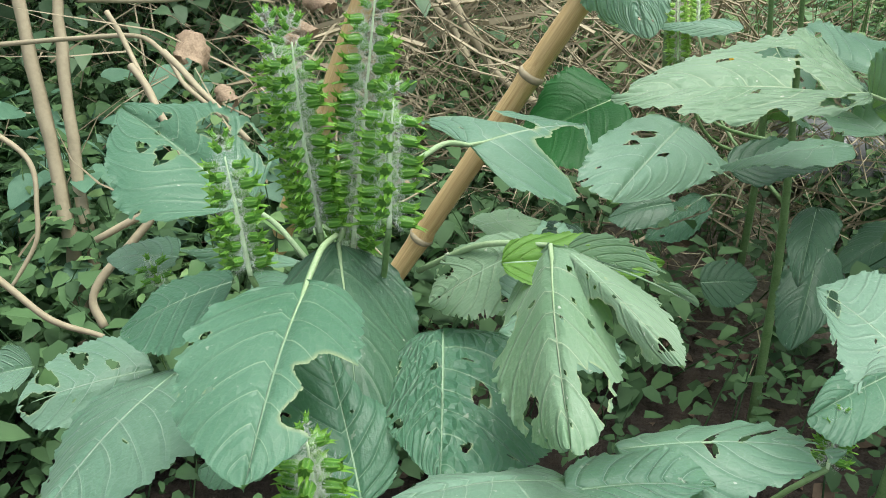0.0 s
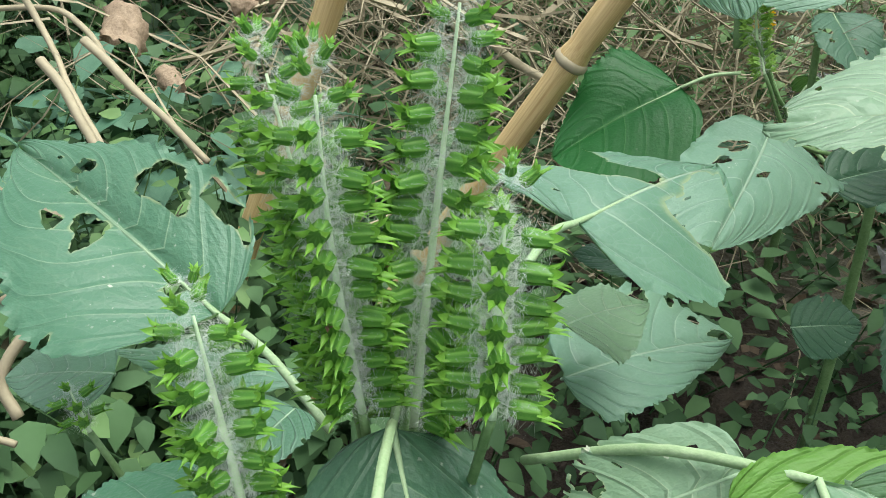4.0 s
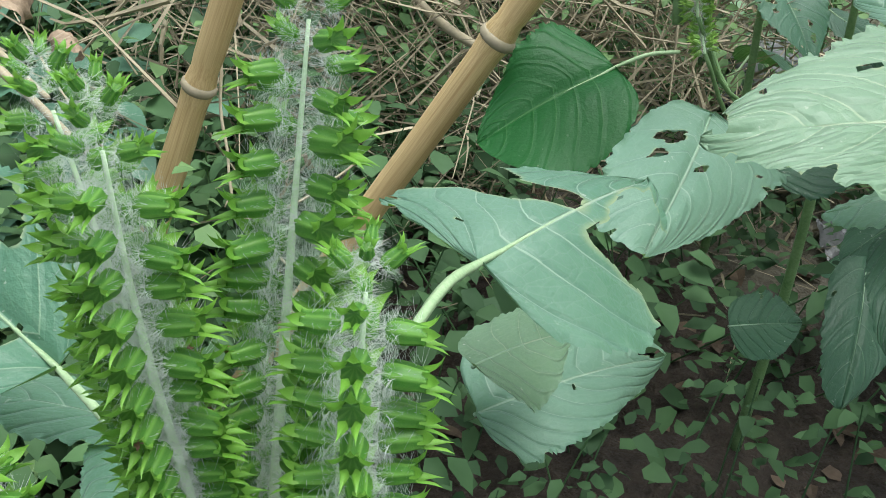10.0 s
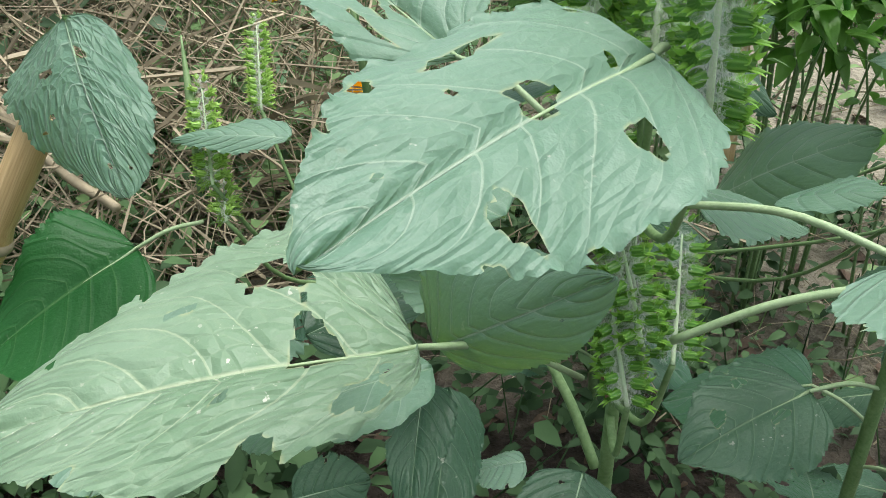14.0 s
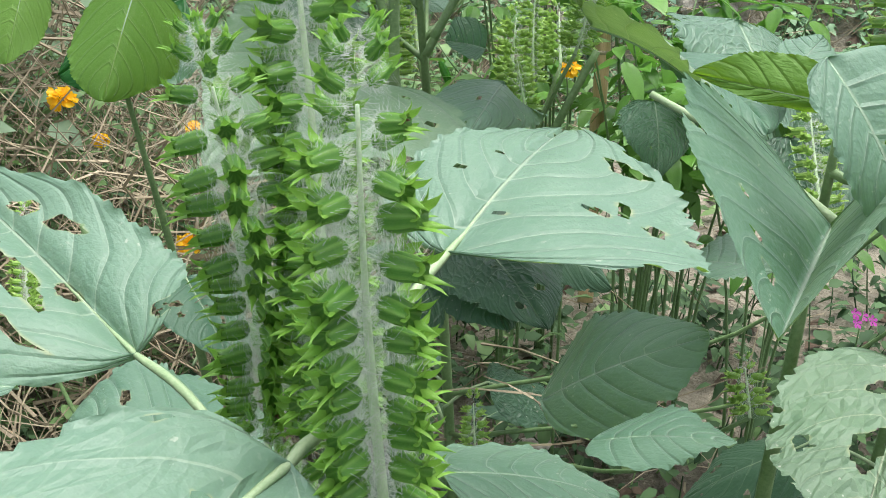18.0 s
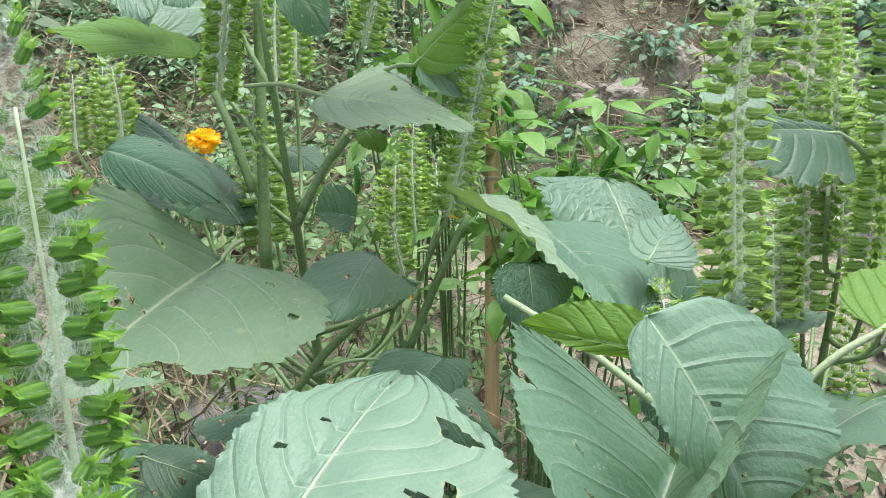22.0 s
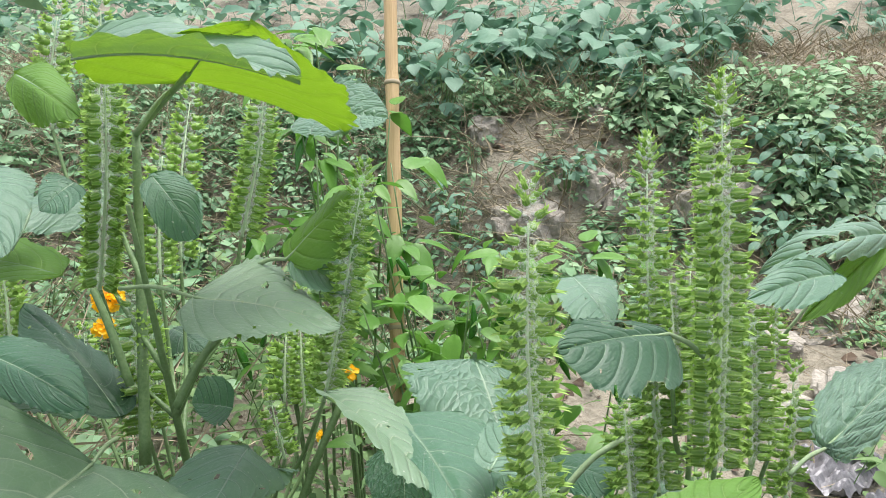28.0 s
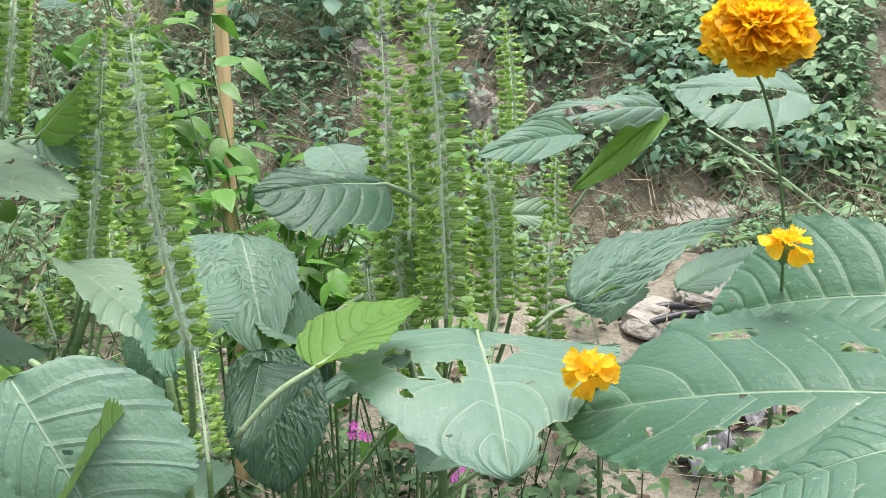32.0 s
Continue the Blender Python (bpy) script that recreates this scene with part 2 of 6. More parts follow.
def hair_material():
    """Fine clear bristles: white, thin enough for part of the light to pass straight on."""
    m, nodes, links = material("hair_white")
    rnd = nodes.new("ShaderNodeNewGeometry").outputs["Random Per Island"]
    col = blend(nodes, links, rnd, (0.90, 0.97, 0.86), (0.98, 0.99, 0.96))
    diff, tr, clear = nodes.new("ShaderNodeBsdfDiffuse"), nodes.new("ShaderNodeBsdfTranslucent"), nodes.new("ShaderNodeBsdfTransparent")
    links.new(col, diff.inputs[0])
    links.new(col, tr.inputs[0])
    mix, thin = nodes.new("ShaderNodeMixShader"), nodes.new("ShaderNodeMixShader")
    mix.inputs[0].default_value, thin.inputs[0].default_value = 0.5, 0.38
    links.new(diff.outputs[0], mix.inputs[1])
    links.new(tr.outputs[0], mix.inputs[2])
    links.new(mix.outputs[0], thin.inputs[1])
    links.new(clear.outputs[0], thin.inputs[2])
    out = nodes.new("ShaderNodeOutputMaterial")
    links.new(thin.outputs[0], out.inputs[0])
    return m


HAIR = hair_material()
FELT = plain("white_felted_axis", (0.42, 0.58, 0.32), (0.66, 0.79, 0.55), 300, 0.7, 0.5, 0.0006)
BAMBOO = plain("bamboo_tan", (0.36, 0.215, 0.070), (0.74, 0.570, 0.285), 26, 0.45, 0.5, 0.0012, 0, 0, (6, 6, 0.10))
BAMBOO_PALE = plain("bamboo_pale", (0.40, 0.26, 0.10), (0.70, 0.53, 0.29), 26, 0.45, 0.35, 0.001, 0, 0, (6, 6, 0.10))
STRAW = plain("dry_straw", (0.150, 0.122, 0.070), (0.48, 0.415, 0.275), 25, 0.7, 0.4, 0.001, 0, 0.6)
DRY_LEAF = plain("dry_leaf", (0.045, 0.028, 0.017), (0.17, 0.12, 0.075), 40, 0.75, 0.5, 0.001, 0.1, 0.5)
def soil_material():
    """Dark brown soil in the bed with plant shade put into it, dry pale earth on the path and bank."""
    m, nodes, links = material("soil")
    vec = nodes.new("ShaderNodeTexCoord").outputs["Object"]
    n1, n2, n3 = noise_tex(nodes, links, 7, 6.0, 0.7, vec), noise_tex(nodes, links, 60, 4.0, 0.6, vec), noise_tex(nodes, links, 2.2, 3.0, 0.6, vec)
    sep = nodes.new("ShaderNodeSeparateXYZ")
    links.new(vec, sep.inputs[0])
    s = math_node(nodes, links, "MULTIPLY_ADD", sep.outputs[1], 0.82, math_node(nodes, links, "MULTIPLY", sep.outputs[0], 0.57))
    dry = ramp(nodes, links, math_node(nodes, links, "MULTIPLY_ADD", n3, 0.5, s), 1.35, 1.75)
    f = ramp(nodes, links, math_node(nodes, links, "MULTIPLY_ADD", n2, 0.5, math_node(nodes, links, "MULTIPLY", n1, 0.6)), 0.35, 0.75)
    # bed brown, taken near black to include the shade under the plants
    bed_shaded = blend(nodes, links, f, (0.014, 0.010, 0.007), (0.052, 0.038, 0.026))
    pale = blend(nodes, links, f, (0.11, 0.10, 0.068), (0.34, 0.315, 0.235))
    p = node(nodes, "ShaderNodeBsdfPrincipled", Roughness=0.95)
    links.new(blend(nodes, links, dry, bed_shaded, pale), p.inputs["Base Color"])
    bump = node(nodes, "ShaderNodeBump", Strength=0.9, Distance=0.012)
    links.new(f, bump.inputs["Height"])
    links.new(bump.outputs[0], p.inputs["Normal"])
    out = nodes.new("ShaderNodeOutputMaterial")
    links.new(p.outputs[0], out.inputs[0])
    return m


SOIL = soil_material()
STONE = plain("stone", (0.16, 0.150, 0.118), (0.43, 0.405, 0.335), 14, 0.85, 0.7, 0.006)
HERB = plain("herb_green", (0.045, 0.13, 0.032), (0.22, 0.36, 0.13), 6, 0.65, 0.2, 0.001, 0.3, 0.7)
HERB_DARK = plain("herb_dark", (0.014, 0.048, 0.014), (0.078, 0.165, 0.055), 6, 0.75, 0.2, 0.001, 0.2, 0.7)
BEAN = plain("bean_leaf", (0.050, 0.165, 0.095), (0.20, 0.36, 0.235), 7, 0.55, 0.2, 0.001, 0.3, 0.6)
CHILLI_LEAF = plain("chilli_leaf", (0.05, 0.19, 0.02), (0.16, 0.36, 0.05), 9, 0.4, 0.2, 0.001, 0.35, 0.6)
PETAL = plain("marigold_orange", (1.0, 0.52, 0.005), (1.0, 0.74, 0.02), 60, 0.55, 0.2, 0.001, 0.5, 0.6)
RUST = plain("withered_brown", (0.12, 0.065, 0.03), (0.30, 0.18, 0.10), 200, 0.7, 0.3, 0.0005, 0.1)
HERB_MID = plain("herb_mid", (0.03, 0.085, 0.035), (0.16, 0.26, 0.13), 6, 0.55, 0.2, 0.001, 0.25, 0.7)
HERB_BANK = plain("bank_creeper", (0.10, 0.25, 0.11), (0.32, 0.50, 0.28), 7, 0.55, 0.2, 0.001, 0.3, 0.6)
HERB_PALE = plain("bank_broad_leaf", (0.12, 0.28, 0.12), (0.40, 0.55, 0.32), 7, 0.6, 0.2, 0.001, 0.3, 0.6)
PLASTIC = plain("plastic_film", (0.08, 0.08, 0.085), (0.32, 0.32, 0.32), 12, 0.25, 0.4, 0.004)
BLACK = plain("plastic_black", (0.012, 0.012, 0.014), (0.05, 0.05, 0.05), 20, 0.3, 0.4, 0.003)
PINK = plain("pink_petal", (0.45, 0.04, 0.35), (0.6, 0.10, 0.5), 60, 0.5, 0.2, 0.001, 0.3)
CHILLI = plain("chilli_pod", (0.02, 0.12, 0.012), (0.06, 0.24, 0.03), 40, 0.2, 0.1, 0.001)

# ---------------- mesh helpers ----------------
def mesh_object(name, verts, faces, mat, smooth=True, uvs=None):
    me = bpy.data.meshes.new(name)
    me.from_pydata([tuple(map(float, p)) for p in verts], [], faces)
    mats = mat if isinstance(mat, (list, tuple)) else [mat]
    for k in mats:
        me.materials.append(k)
    if smooth:
        me.polygons.foreach_set("use_smooth", [True] * len(me.polygons))
    if uvs is not None:
        layer = me.uv_layers.new(name="UVMap")
        idx = np.zeros(len(me.loops), dtype=np.int32)
        me.loops.foreach_get("vertex_index", idx)
        layer.data.foreach_set("uv", np.asarray(uvs, dtype=np.float32)[idx].ravel())
    return new(name, me)


def fast_mesh(name, verts, polys, mat, smooth=True, uvs=None):
    """A mesh from arrays in which every face has the same number of corners."""
    verts, polys = np.asarray(verts, dtype=np.float32), np.asarray(polys, dtype=np.int32)
    me = bpy.data.meshes.new(name)
    n, k = polys.shape
    me.vertices.add(len(verts))
    me.vertices.foreach_set("co", verts.ravel())
    me.loops.add(n * k)
    me.loops.foreach_set("vertex_index", polys.ravel())
    me.polygons.add(n)
    me.polygons.foreach_set("loop_start", np.arange(0, n * k, k, dtype=np.int32))
    me.update(calc_edges=True)
    me.polygons.foreach_set("use_smooth", np.full(n, smooth))
    me.materials.append(mat)
    if uvs is not None:
        me.uv_layers.new(name="UVMap").data.foreach_set("uv", np.asarray(uvs, dtype=np.float32)[polys.ravel()].ravel())
    me.validate()
    return new(name, me)


def under(ob, parent):
    """Hang ob under the root of a thing and leave it where it stands."""
    ob.parent = parent
    ob.matrix_parent_inverse = parent.matrix_basis.inverted()
    return ob


def root(name, place, label, category, group=""):
    ob = new(name)
    ob.empty_display_size = 0.05
    ob.matrix_basis = Matrix.Translation(place)
    return tagged(ob, label, category, group)


def V3(p):
    return np.array(p, dtype=float)


def unit(v):
    return v / (np.linalg.norm(v) + 1e-12)


def curve_points(pts, n):
    """A smooth line through a few points."""
    pts = [V3(p) for p in pts]
    if len(pts) == 2:
        return np.array([pts[0] + (pts[1] - pts[0]) * i / (n - 1) for i in range(n)])
    ext = [2 * pts[0] - pts[1]] + pts + [2 * pts[-1] - pts[-2]]
    out = []
    for i in range(n):
        s = i / (n - 1) * (len(pts) - 1)
        k = min(int(s), len(pts) - 2)
        f = s - k
        a, b, c, d = ext[k:k + 4]
        out.append(0.5 * (2 * b + (c - a) * f + (2 * a - 5 * b + 4 * c - d) * f * f + (3 * b - a - 3 * c + d) * f ** 3))
    return np.array(out)


def tube(pts, radii, sides=7):
    """Verts and faces of a round stalk along a line of points."""
    pts = np.asarray(pts)
    n = len(pts)
    radii = np.interp(np.linspace(0, 1, n), np.linspace(0, 1, len(radii)), radii)
    verts, faces = [], []
    ref = V3((0.31, 0.95, 0.12))
    for i in range(n):
        d = unit(pts[min(i + 1, n - 1)] - pts[max(i - 1, 0)])
        a = unit(np.cross(d, ref))
        b = np.cross(d, a)
        for k in range(sides):
            w = 2 * math.pi * k / sides
            verts.append(pts[i] + radii[i] * (math.cos(w) * a + math.sin(w) * b))
    for i in range(n - 1):
        for k in range(sides):
            j = (k + 1) % sides
            faces.append((i * sides + k, i * sides + j, (i + 1) * sides + j, (i + 1) * sides + k))
    faces.append(tuple(range(sides))[::-1])
    faces.append(tuple((n - 1) * sides + k for k in range(sides)))
    return verts, faces


def join(lists):
    verts, faces = [], []
    for v, f in lists:
        o = len(verts)
        verts.extend(v)
        faces.extend([tuple(i + o for i in q) for q in f])
    return verts, faces


def lumpy(p, s, a):
    return a * noise.noise(Vector(p) * s)

# ---------------- leaves ----------------
LEAF_COUNT = [0]


def outline(u):
    """Half-width of the blade along its length, 1 at the widest: rounded base, drawn-out pointed tip."""
    u = np.clip(u, 0.0, 1.0)
    w = np.sin(np.pi * u ** 0.60) ** 0.68
    return w * (1 - 0.20 * np.clip((u - 0.62) / 0.38, 0, 1) ** 1.3)


NU, NV = 108, 17
GRID_U, GRID_V = np.meshgrid(np.linspace(0, 1, NU + 1), np.linspace(-1, 1, 2 * NV + 1), indexing="ij")


def leaf(plant, base, tip, left, right, stalk=None, tone=0.0, bites=(), bump=0.0, arch=0.05, curl=0.0, worn=None, label=""):
    """A serrated blade from base to tip whose widest rims lie at left and right; bites are holes in blade coordinates."""
    LEAF_COUNT[0] += 1
    rng = np.random.RandomState(LEAF_COUNT[0] * 7 + 3)
    b, t, l, r = (V3(p) for p in (base, tip, left, right))
    axis = t - b
    size = np.linalg.norm(axis)
    ax = axis / size
    sides = []
    for q in (l, r):
        along = float((q - b) @ ax)
        sides.append((q - b - ax * along, max(-1.2, min(0.5, along / size - 0.35)) * size))
    n = np.cross(ax, unit(sides[1][0]) - unit(sides[0][0]))
    n = unit(n) if np.linalg.norm(n) > 1e-6 else V3((0, 0, 1))
    if n[2] < 0:
        n = -n
    u, v = GRID_U.copy(), GRID_V.copy()
    ph1, ph2 = rng.uniform(0, 6), rng.uniform(0, 6)
    faces_keep = np.ones((NU, 2 * NV), dtype=bool)
    rim = np.zeros_like(u)
    holes = list(bites)
    if worn is None:
        worn = 0.0 if tone > 0.65 or tone <= -0.9 else 0.6 if bites else 0.3
    for k in range(int(worn * rng.randint(4, 9))):
        holes.append((rng.uniform(0.12, 0.95), rng.choice((-1.0, 1.0)), rng.uniform(0.010, 0.024), rng.uniform(0.05, 0.15)))
    for k in range(int(worn * rng.randint(2, 8))):
        holes.append((rng.uniform(0.10, 0.92), rng.uniform(-0.85, 0.85), rng.uniform(0.007, 0.014), rng.uniform(0.025, 0.05)))
    for cu, cv, ru, rv in holes:
        p0, p1, p2 = rng.uniform(0, 6, 3)

        def reach(uu, vv):
            du, dv = (uu - cu) / ru, (vv - cv) / rv
            w = np.arctan2(dv, du)
            return np.hypot(du, dv) / (1 + 0.17 * np.sin(2 * w + p1) + 0.17 * np.sin(3 * w + p0) + 0.10 * np.sin(5 * w + p2) + 0.06 * np.sin(9 * w + p1))
        cu_, cv_ = (u[:-1, :-1] + u[1:, 1:]) / 2, (v[:-1, :-1] + v[1:, 1:]) / 2
        faces_keep &= reach(cu_, cv_) >= 1
        k = reach(u, v)
        rim = np.maximum(rim, np.exp(-np.maximum(k - 1, 0) * 6))
        near = (k < 1.0) & (k > 1e-6) if ru > 0.0065 else np.zeros_like(k, dtype=bool)
        u, v = np.where(near, cu + (u - cu) / np.maximum(k, 1e-6), u), np.where(near, cv + (v - cv) / np.maximum(k, 1e-6), v)
    u, v = np.clip(u, 0, 1), np.clip(v, -1, 1)
    a, w = np.abs(v), outline(u)
    on_rim = np.zeros_like(u)
    on_rim[:, 0] = on_rim[:, -1] = 1.0
    teeth = np.array([-0.5, 0.1, 0.6, 0.9])[np.arange(NU + 1) % 4][:, None] * 0.024 * (1 + 0.5 * np.sin(11 * u + ph1)) + rng.uniform(-0.006, 0.006, u.shape)
    saw = 1 + on_rim * teeth + 0.020 * a * (np.sin(17 * u + ph2 + 2 * np.sign(v)) + 0.7 * np.sin(29 * u + ph1 - np.sign(v)))
    neg = (v < 0)[..., None]
    vec = np.where(neg, sides[0][0], sides[1][0])
    shear = np.where(v < 0, sides[0][1], sides[1][1])
    p = b + ax * (size * u + shear * w * a * np.clip(u / 0.35, 0.1, 1))[..., None] + vec * (w * a * saw)[..., None]
    lean, bow = rng.uniform(0.14, 0.26), rng.uniform(0.10, 0.22)
    slant = np.clip(lean - 0.85 * shear / size, -0.25, 0.45)
    run = (u - slant * a - bow * a * a + 0.016 * np.sin(9.5 * u + ph1) + 0.010 * np.sin(21 * u + ph2)) * rng.uniform(6.3, 7.6)
    run = run + 20 + np.where(v < 0, rng.uniform(0.2, 0.5), 0.0) * np.clip(a / 0.12, 0, 1)
    quilt = np.abs(np.sin(np.pi * run)) ** 0.8 * np.minimum(1, a * 4) * (1 - 0.55 * a)
    off = arch * size * 4 * u * (1 - u) * (1 - a * a)
    off += size * (0.006 + 0.005 * bump) * quilt
    off += 0.040 * size * a * a * w * np.sin(7 * u + ph1 + np.where(v < 0, 2.0, 0.0))
    off += 0.016 * size * np.sin(5 * u + 2.5 * v + ph2) * a
    off += 0.012 * size * on_rim * np.sin(60 * u + ph2) * w
    off -= 0.014 * size * np.exp(-(a / 0.09) ** 2)
    off -= curl * size * (np.clip(u - 0.6, 0, 1) / 0.4) ** 2
    p = p + n * off[..., None]
    cols = 2 * NV + 1
    idx = np.arange((NU + 1) * cols).reshape(NU + 1, cols)
    quads = np.stack([idx[:-1, :-1], idx[:-1, 1:], idx[1:, 1:], idx[1:, :-1]], axis=-1)[faces_keep]
    used, inv = np.unique(quads, return_inverse=True)
    quads = inv.reshape(-1, 4)
    mat = LEAF_DEEP if tone <= -0.9 else LEAF_SHADED if tone < -0.45 else LEAF_MID if tone < -0.15 else LEAF_YOUNG if tone > 0.65 else LEAF_PALE if tone > 0.35 else LEAF
    ob = fast_mesh("leaf", p.reshape(-1, 3)[used], quads, mat, True, np.stack([u, v * 0.5 + 0.5], axis=-1).reshape(-1, 2)[used])
    att = ob.data.attributes.new("rim", "FLOAT", "POINT")
    att.data.foreach_set("value", rim.reshape(-1)[used].astype(np.float32))
    course = ob.data.attributes.new("run", "FLOAT", "POINT")
    course.data.foreach_set("value", run.reshape(-1)[used].astype(np.float32))
    breadth = ob.data.attributes.new("across", "FLOAT", "POINT")
    breadth.data.foreach_set("value", (v * w).reshape(-1)[used].astype(np.float32))
    crease = ob.data.attributes.new("crinkle", "FLOAT", "POINT")
    crease.data.foreach_set("value", np.full(len(used), 0.22 + 1.25 * bump, dtype=np.float32))
    under(ob, plant)
    if label:
        tagged(ob, label)
    rib = [b + ax * size * k + n * (arch * size * 4 * k * (1 - k) - 0.014 * size - 0.0004 - curl * size * (max(0, k - 0.6) / 0.4) ** 2) for k in np.linspace(0, 0.9, 9)]
    if stalk is not None:
        q = V3(stalk)
        mid = (q + b) / 2 + V3((0, 0, 0.08 * np.linalg.norm(q - b)))
        pts = list(curve_points([q, mid, b], 10)) + rib[1:]
        rad = [0.0015] * 4 + [0.0013, 0.0007, 0.0005, 0.0003, 0.0002]
    else:
        pts, rad = rib, [0.0008, 0.0005, 0.0002]
    vv, ff = tube(pts, rad, 6)
    mesh_object("petiole" if stalk is not None else "midrib", vv, ff, PETIOLE if stalk is not None else MIDRIB).parent = ob
    return ob

# ---------------- flower spikes ----------------
def calyx_mesh(name, segs):
    """One seed cup pointing along +x, 1 long: ribbed capsule, upper lip of three teeth rolled back, lower lip of two long teeth."""
    fine = segs >= 12
    prof = [(0.0, 0.03), (0.02, 0.14), (0.07, 0.195), (0.18, 0.228), (0.36, 0.225), (0.54, 0.195), (0.64, 0.185), (0.70, 0.195)]
    if not fine:
        prof = [(0.0, 0.10), (0.14, 0.235), (0.42, 0.235), (0.70, 0.20)]
    verts, faces, mats = [], [], []
    for i, (x, r) in enumerate(prof):
        for k in range(segs):
            a = 2 * math.pi * k / segs
            rr = r * (1 + (0.10, -0.02, -0.07)[k % 3] * (fine and i > 0))
            verts.append((x, rr * math.cos(a), rr * math.sin(a) * 0.95 - 0.05 * x))
    for i in range(len(prof) - 1):
        for k in range(segs):
            j = (k + 1) % segs
            faces.append((i * segs + k, i * segs + j, (i + 1) * segs + j, (i + 1) * segs + k))
            mats.append(0)
    o = len(verts)
    verts.append((0.46, 0, 0))
    last = (len(prof) - 1) * segs
    for k in range(segs):
        faces.append((last + k, last + (k + 1) % segs, o))
        mats.append(0)
    # rows of each tooth: along, out, half-width
    roll = ((0.60, 0.185, 0.115), (0.70, 0.215, 0.120), (0.80, 0.285, 0.085), (0.86, 0.375, 0.036), (0.90, 0.48, 0.0))
    long = ((0.60, 0.180, 0.105), (0.74, 0.190, 0.090), (0.89, 0.215, 0.050), (1.02, 0.25, 0.018), (1.15, 0.30, 0.0))
    for ang, rows in ((90, roll), (33, roll), (147, roll), (-60, long), (-120, long)):
        a = math.radians(ang)
        c, s = math.cos(a), math.sin(a)
        o = len(verts)
        for x, r, w in rows:
            for k in (-1, 0, 1):
                q = r - (0.05 if k == 0 and w else 0)
                verts.append((x, q * c - k * w * s, (q * s + k * w * c) * 0.95 - 0.05 * x))
        for i in range(len(rows) - 1):
            for k in (0, 1):
                q = o + 3 * i + k
                faces.append((q, q + 1, q + 4, q + 3))
                mats.append(1)
    me = bpy.data.meshes.new(name)
    me.from_pydata(verts, [], faces)
    for k in (CALYX, TOOTH):
        me.materials.append(k)
    me.polygons.foreach_set("material_index", mats)
    me.polygons.foreach_set("use_smooth", [True] * len(mats))
    shade = [float(k % 3 == 0) if fine else 0.4 for _ in prof for k in range(segs)]
    me.attributes.new("rib", "FLOAT", "POINT").data.foreach_set("value", shade + [0.3] * (len(verts) - len(shade)))
    return me, verts, faces, mats


CALYX_FINE = calyx_mesh("calyx", 21)
CALYX_LOW = calyx_mesh("calyx_low", 7)
def ripened(me):
    """The same seed cup, riper and yellower."""
    twin = me.copy()
    twin.materials[0], twin.materials[1] = CALYX_RIPE, TOOTH_RIPE
    return twin


RIPE_FINE, RIPE_LOW = ripened(CALYX_FINE[0]), ripened(CALYX_LOW[0])
hair_rng = np.random.RandomState(5)


def hair_tuft(count, reach):
    """Fine bristles round the foot of a seed cup, as slivers with three corners."""
    out = []
    for _ in range(count):
        a = hair_rng.uniform(0, 2 * math.pi)
        x = hair_rng.uniform(-0.05, 0.20) if hair_rng.rand() < 0.85 else hair_rng.uniform(0.2, 0.6)
        r = 0.06 + 0.19 * min(1, max(0.0, x) / 0.16)
        p = V3((x, r * math.cos(a), r * math.sin(a)))
        d = unit(V3((hair_rng.uniform(-0.75, 0.35), math.cos(a) + hair_rng.uniform(-0.22, 0.22), math.sin(a) + hair_rng.uniform(-0.22, 0.22))))
        s = unit(np.cross(d, hair_rng.normal(size=3))) * (0.0034 if count > 160 else 0.0075 if count > 60 else 0.013)
        out += [p + s, p - s, p + d * hair_rng.uniform(0.45, 1.0) * reach]
    return np.array(out)


TUFT_RICH = hair_tuft(250, 0.50)
TUFT = hair_tuft(90, 0.46)
TUFT_SMALL = hair_tuft(30, 0.42)


def withered_mesh():
    """A shrivelled brown corolla, a few crumpled lobes."""
    r = np.random.RandomState(8)
    verts, faces = [], []
    for k in range(6):
        d = unit(r.normal(size=3) + V3((1.2, 0, 0)))
        s = unit(np.cross(d, r.normal(size=3)))
        o = len(verts)
        for q in (-d * 0.05, d * 0.12 + s * 0.07, d * 0.24 + s * 0.02, d * 0.12 - s * 0.06 + unit(np.cross(d, s)) * 0.04):
            verts.append(tuple(q))
        faces += [(o, o + 1, o + 2), (o, o + 2, o + 3), (o, o + 3, o + 1), (o + 1, o + 3, o + 2)]
    me = bpy.data.meshes.new("dried_petal")
    me.from_pydata(verts, [], faces)
    me.materials.append(RUST)
    return me


WITHERED = withered_mesh()


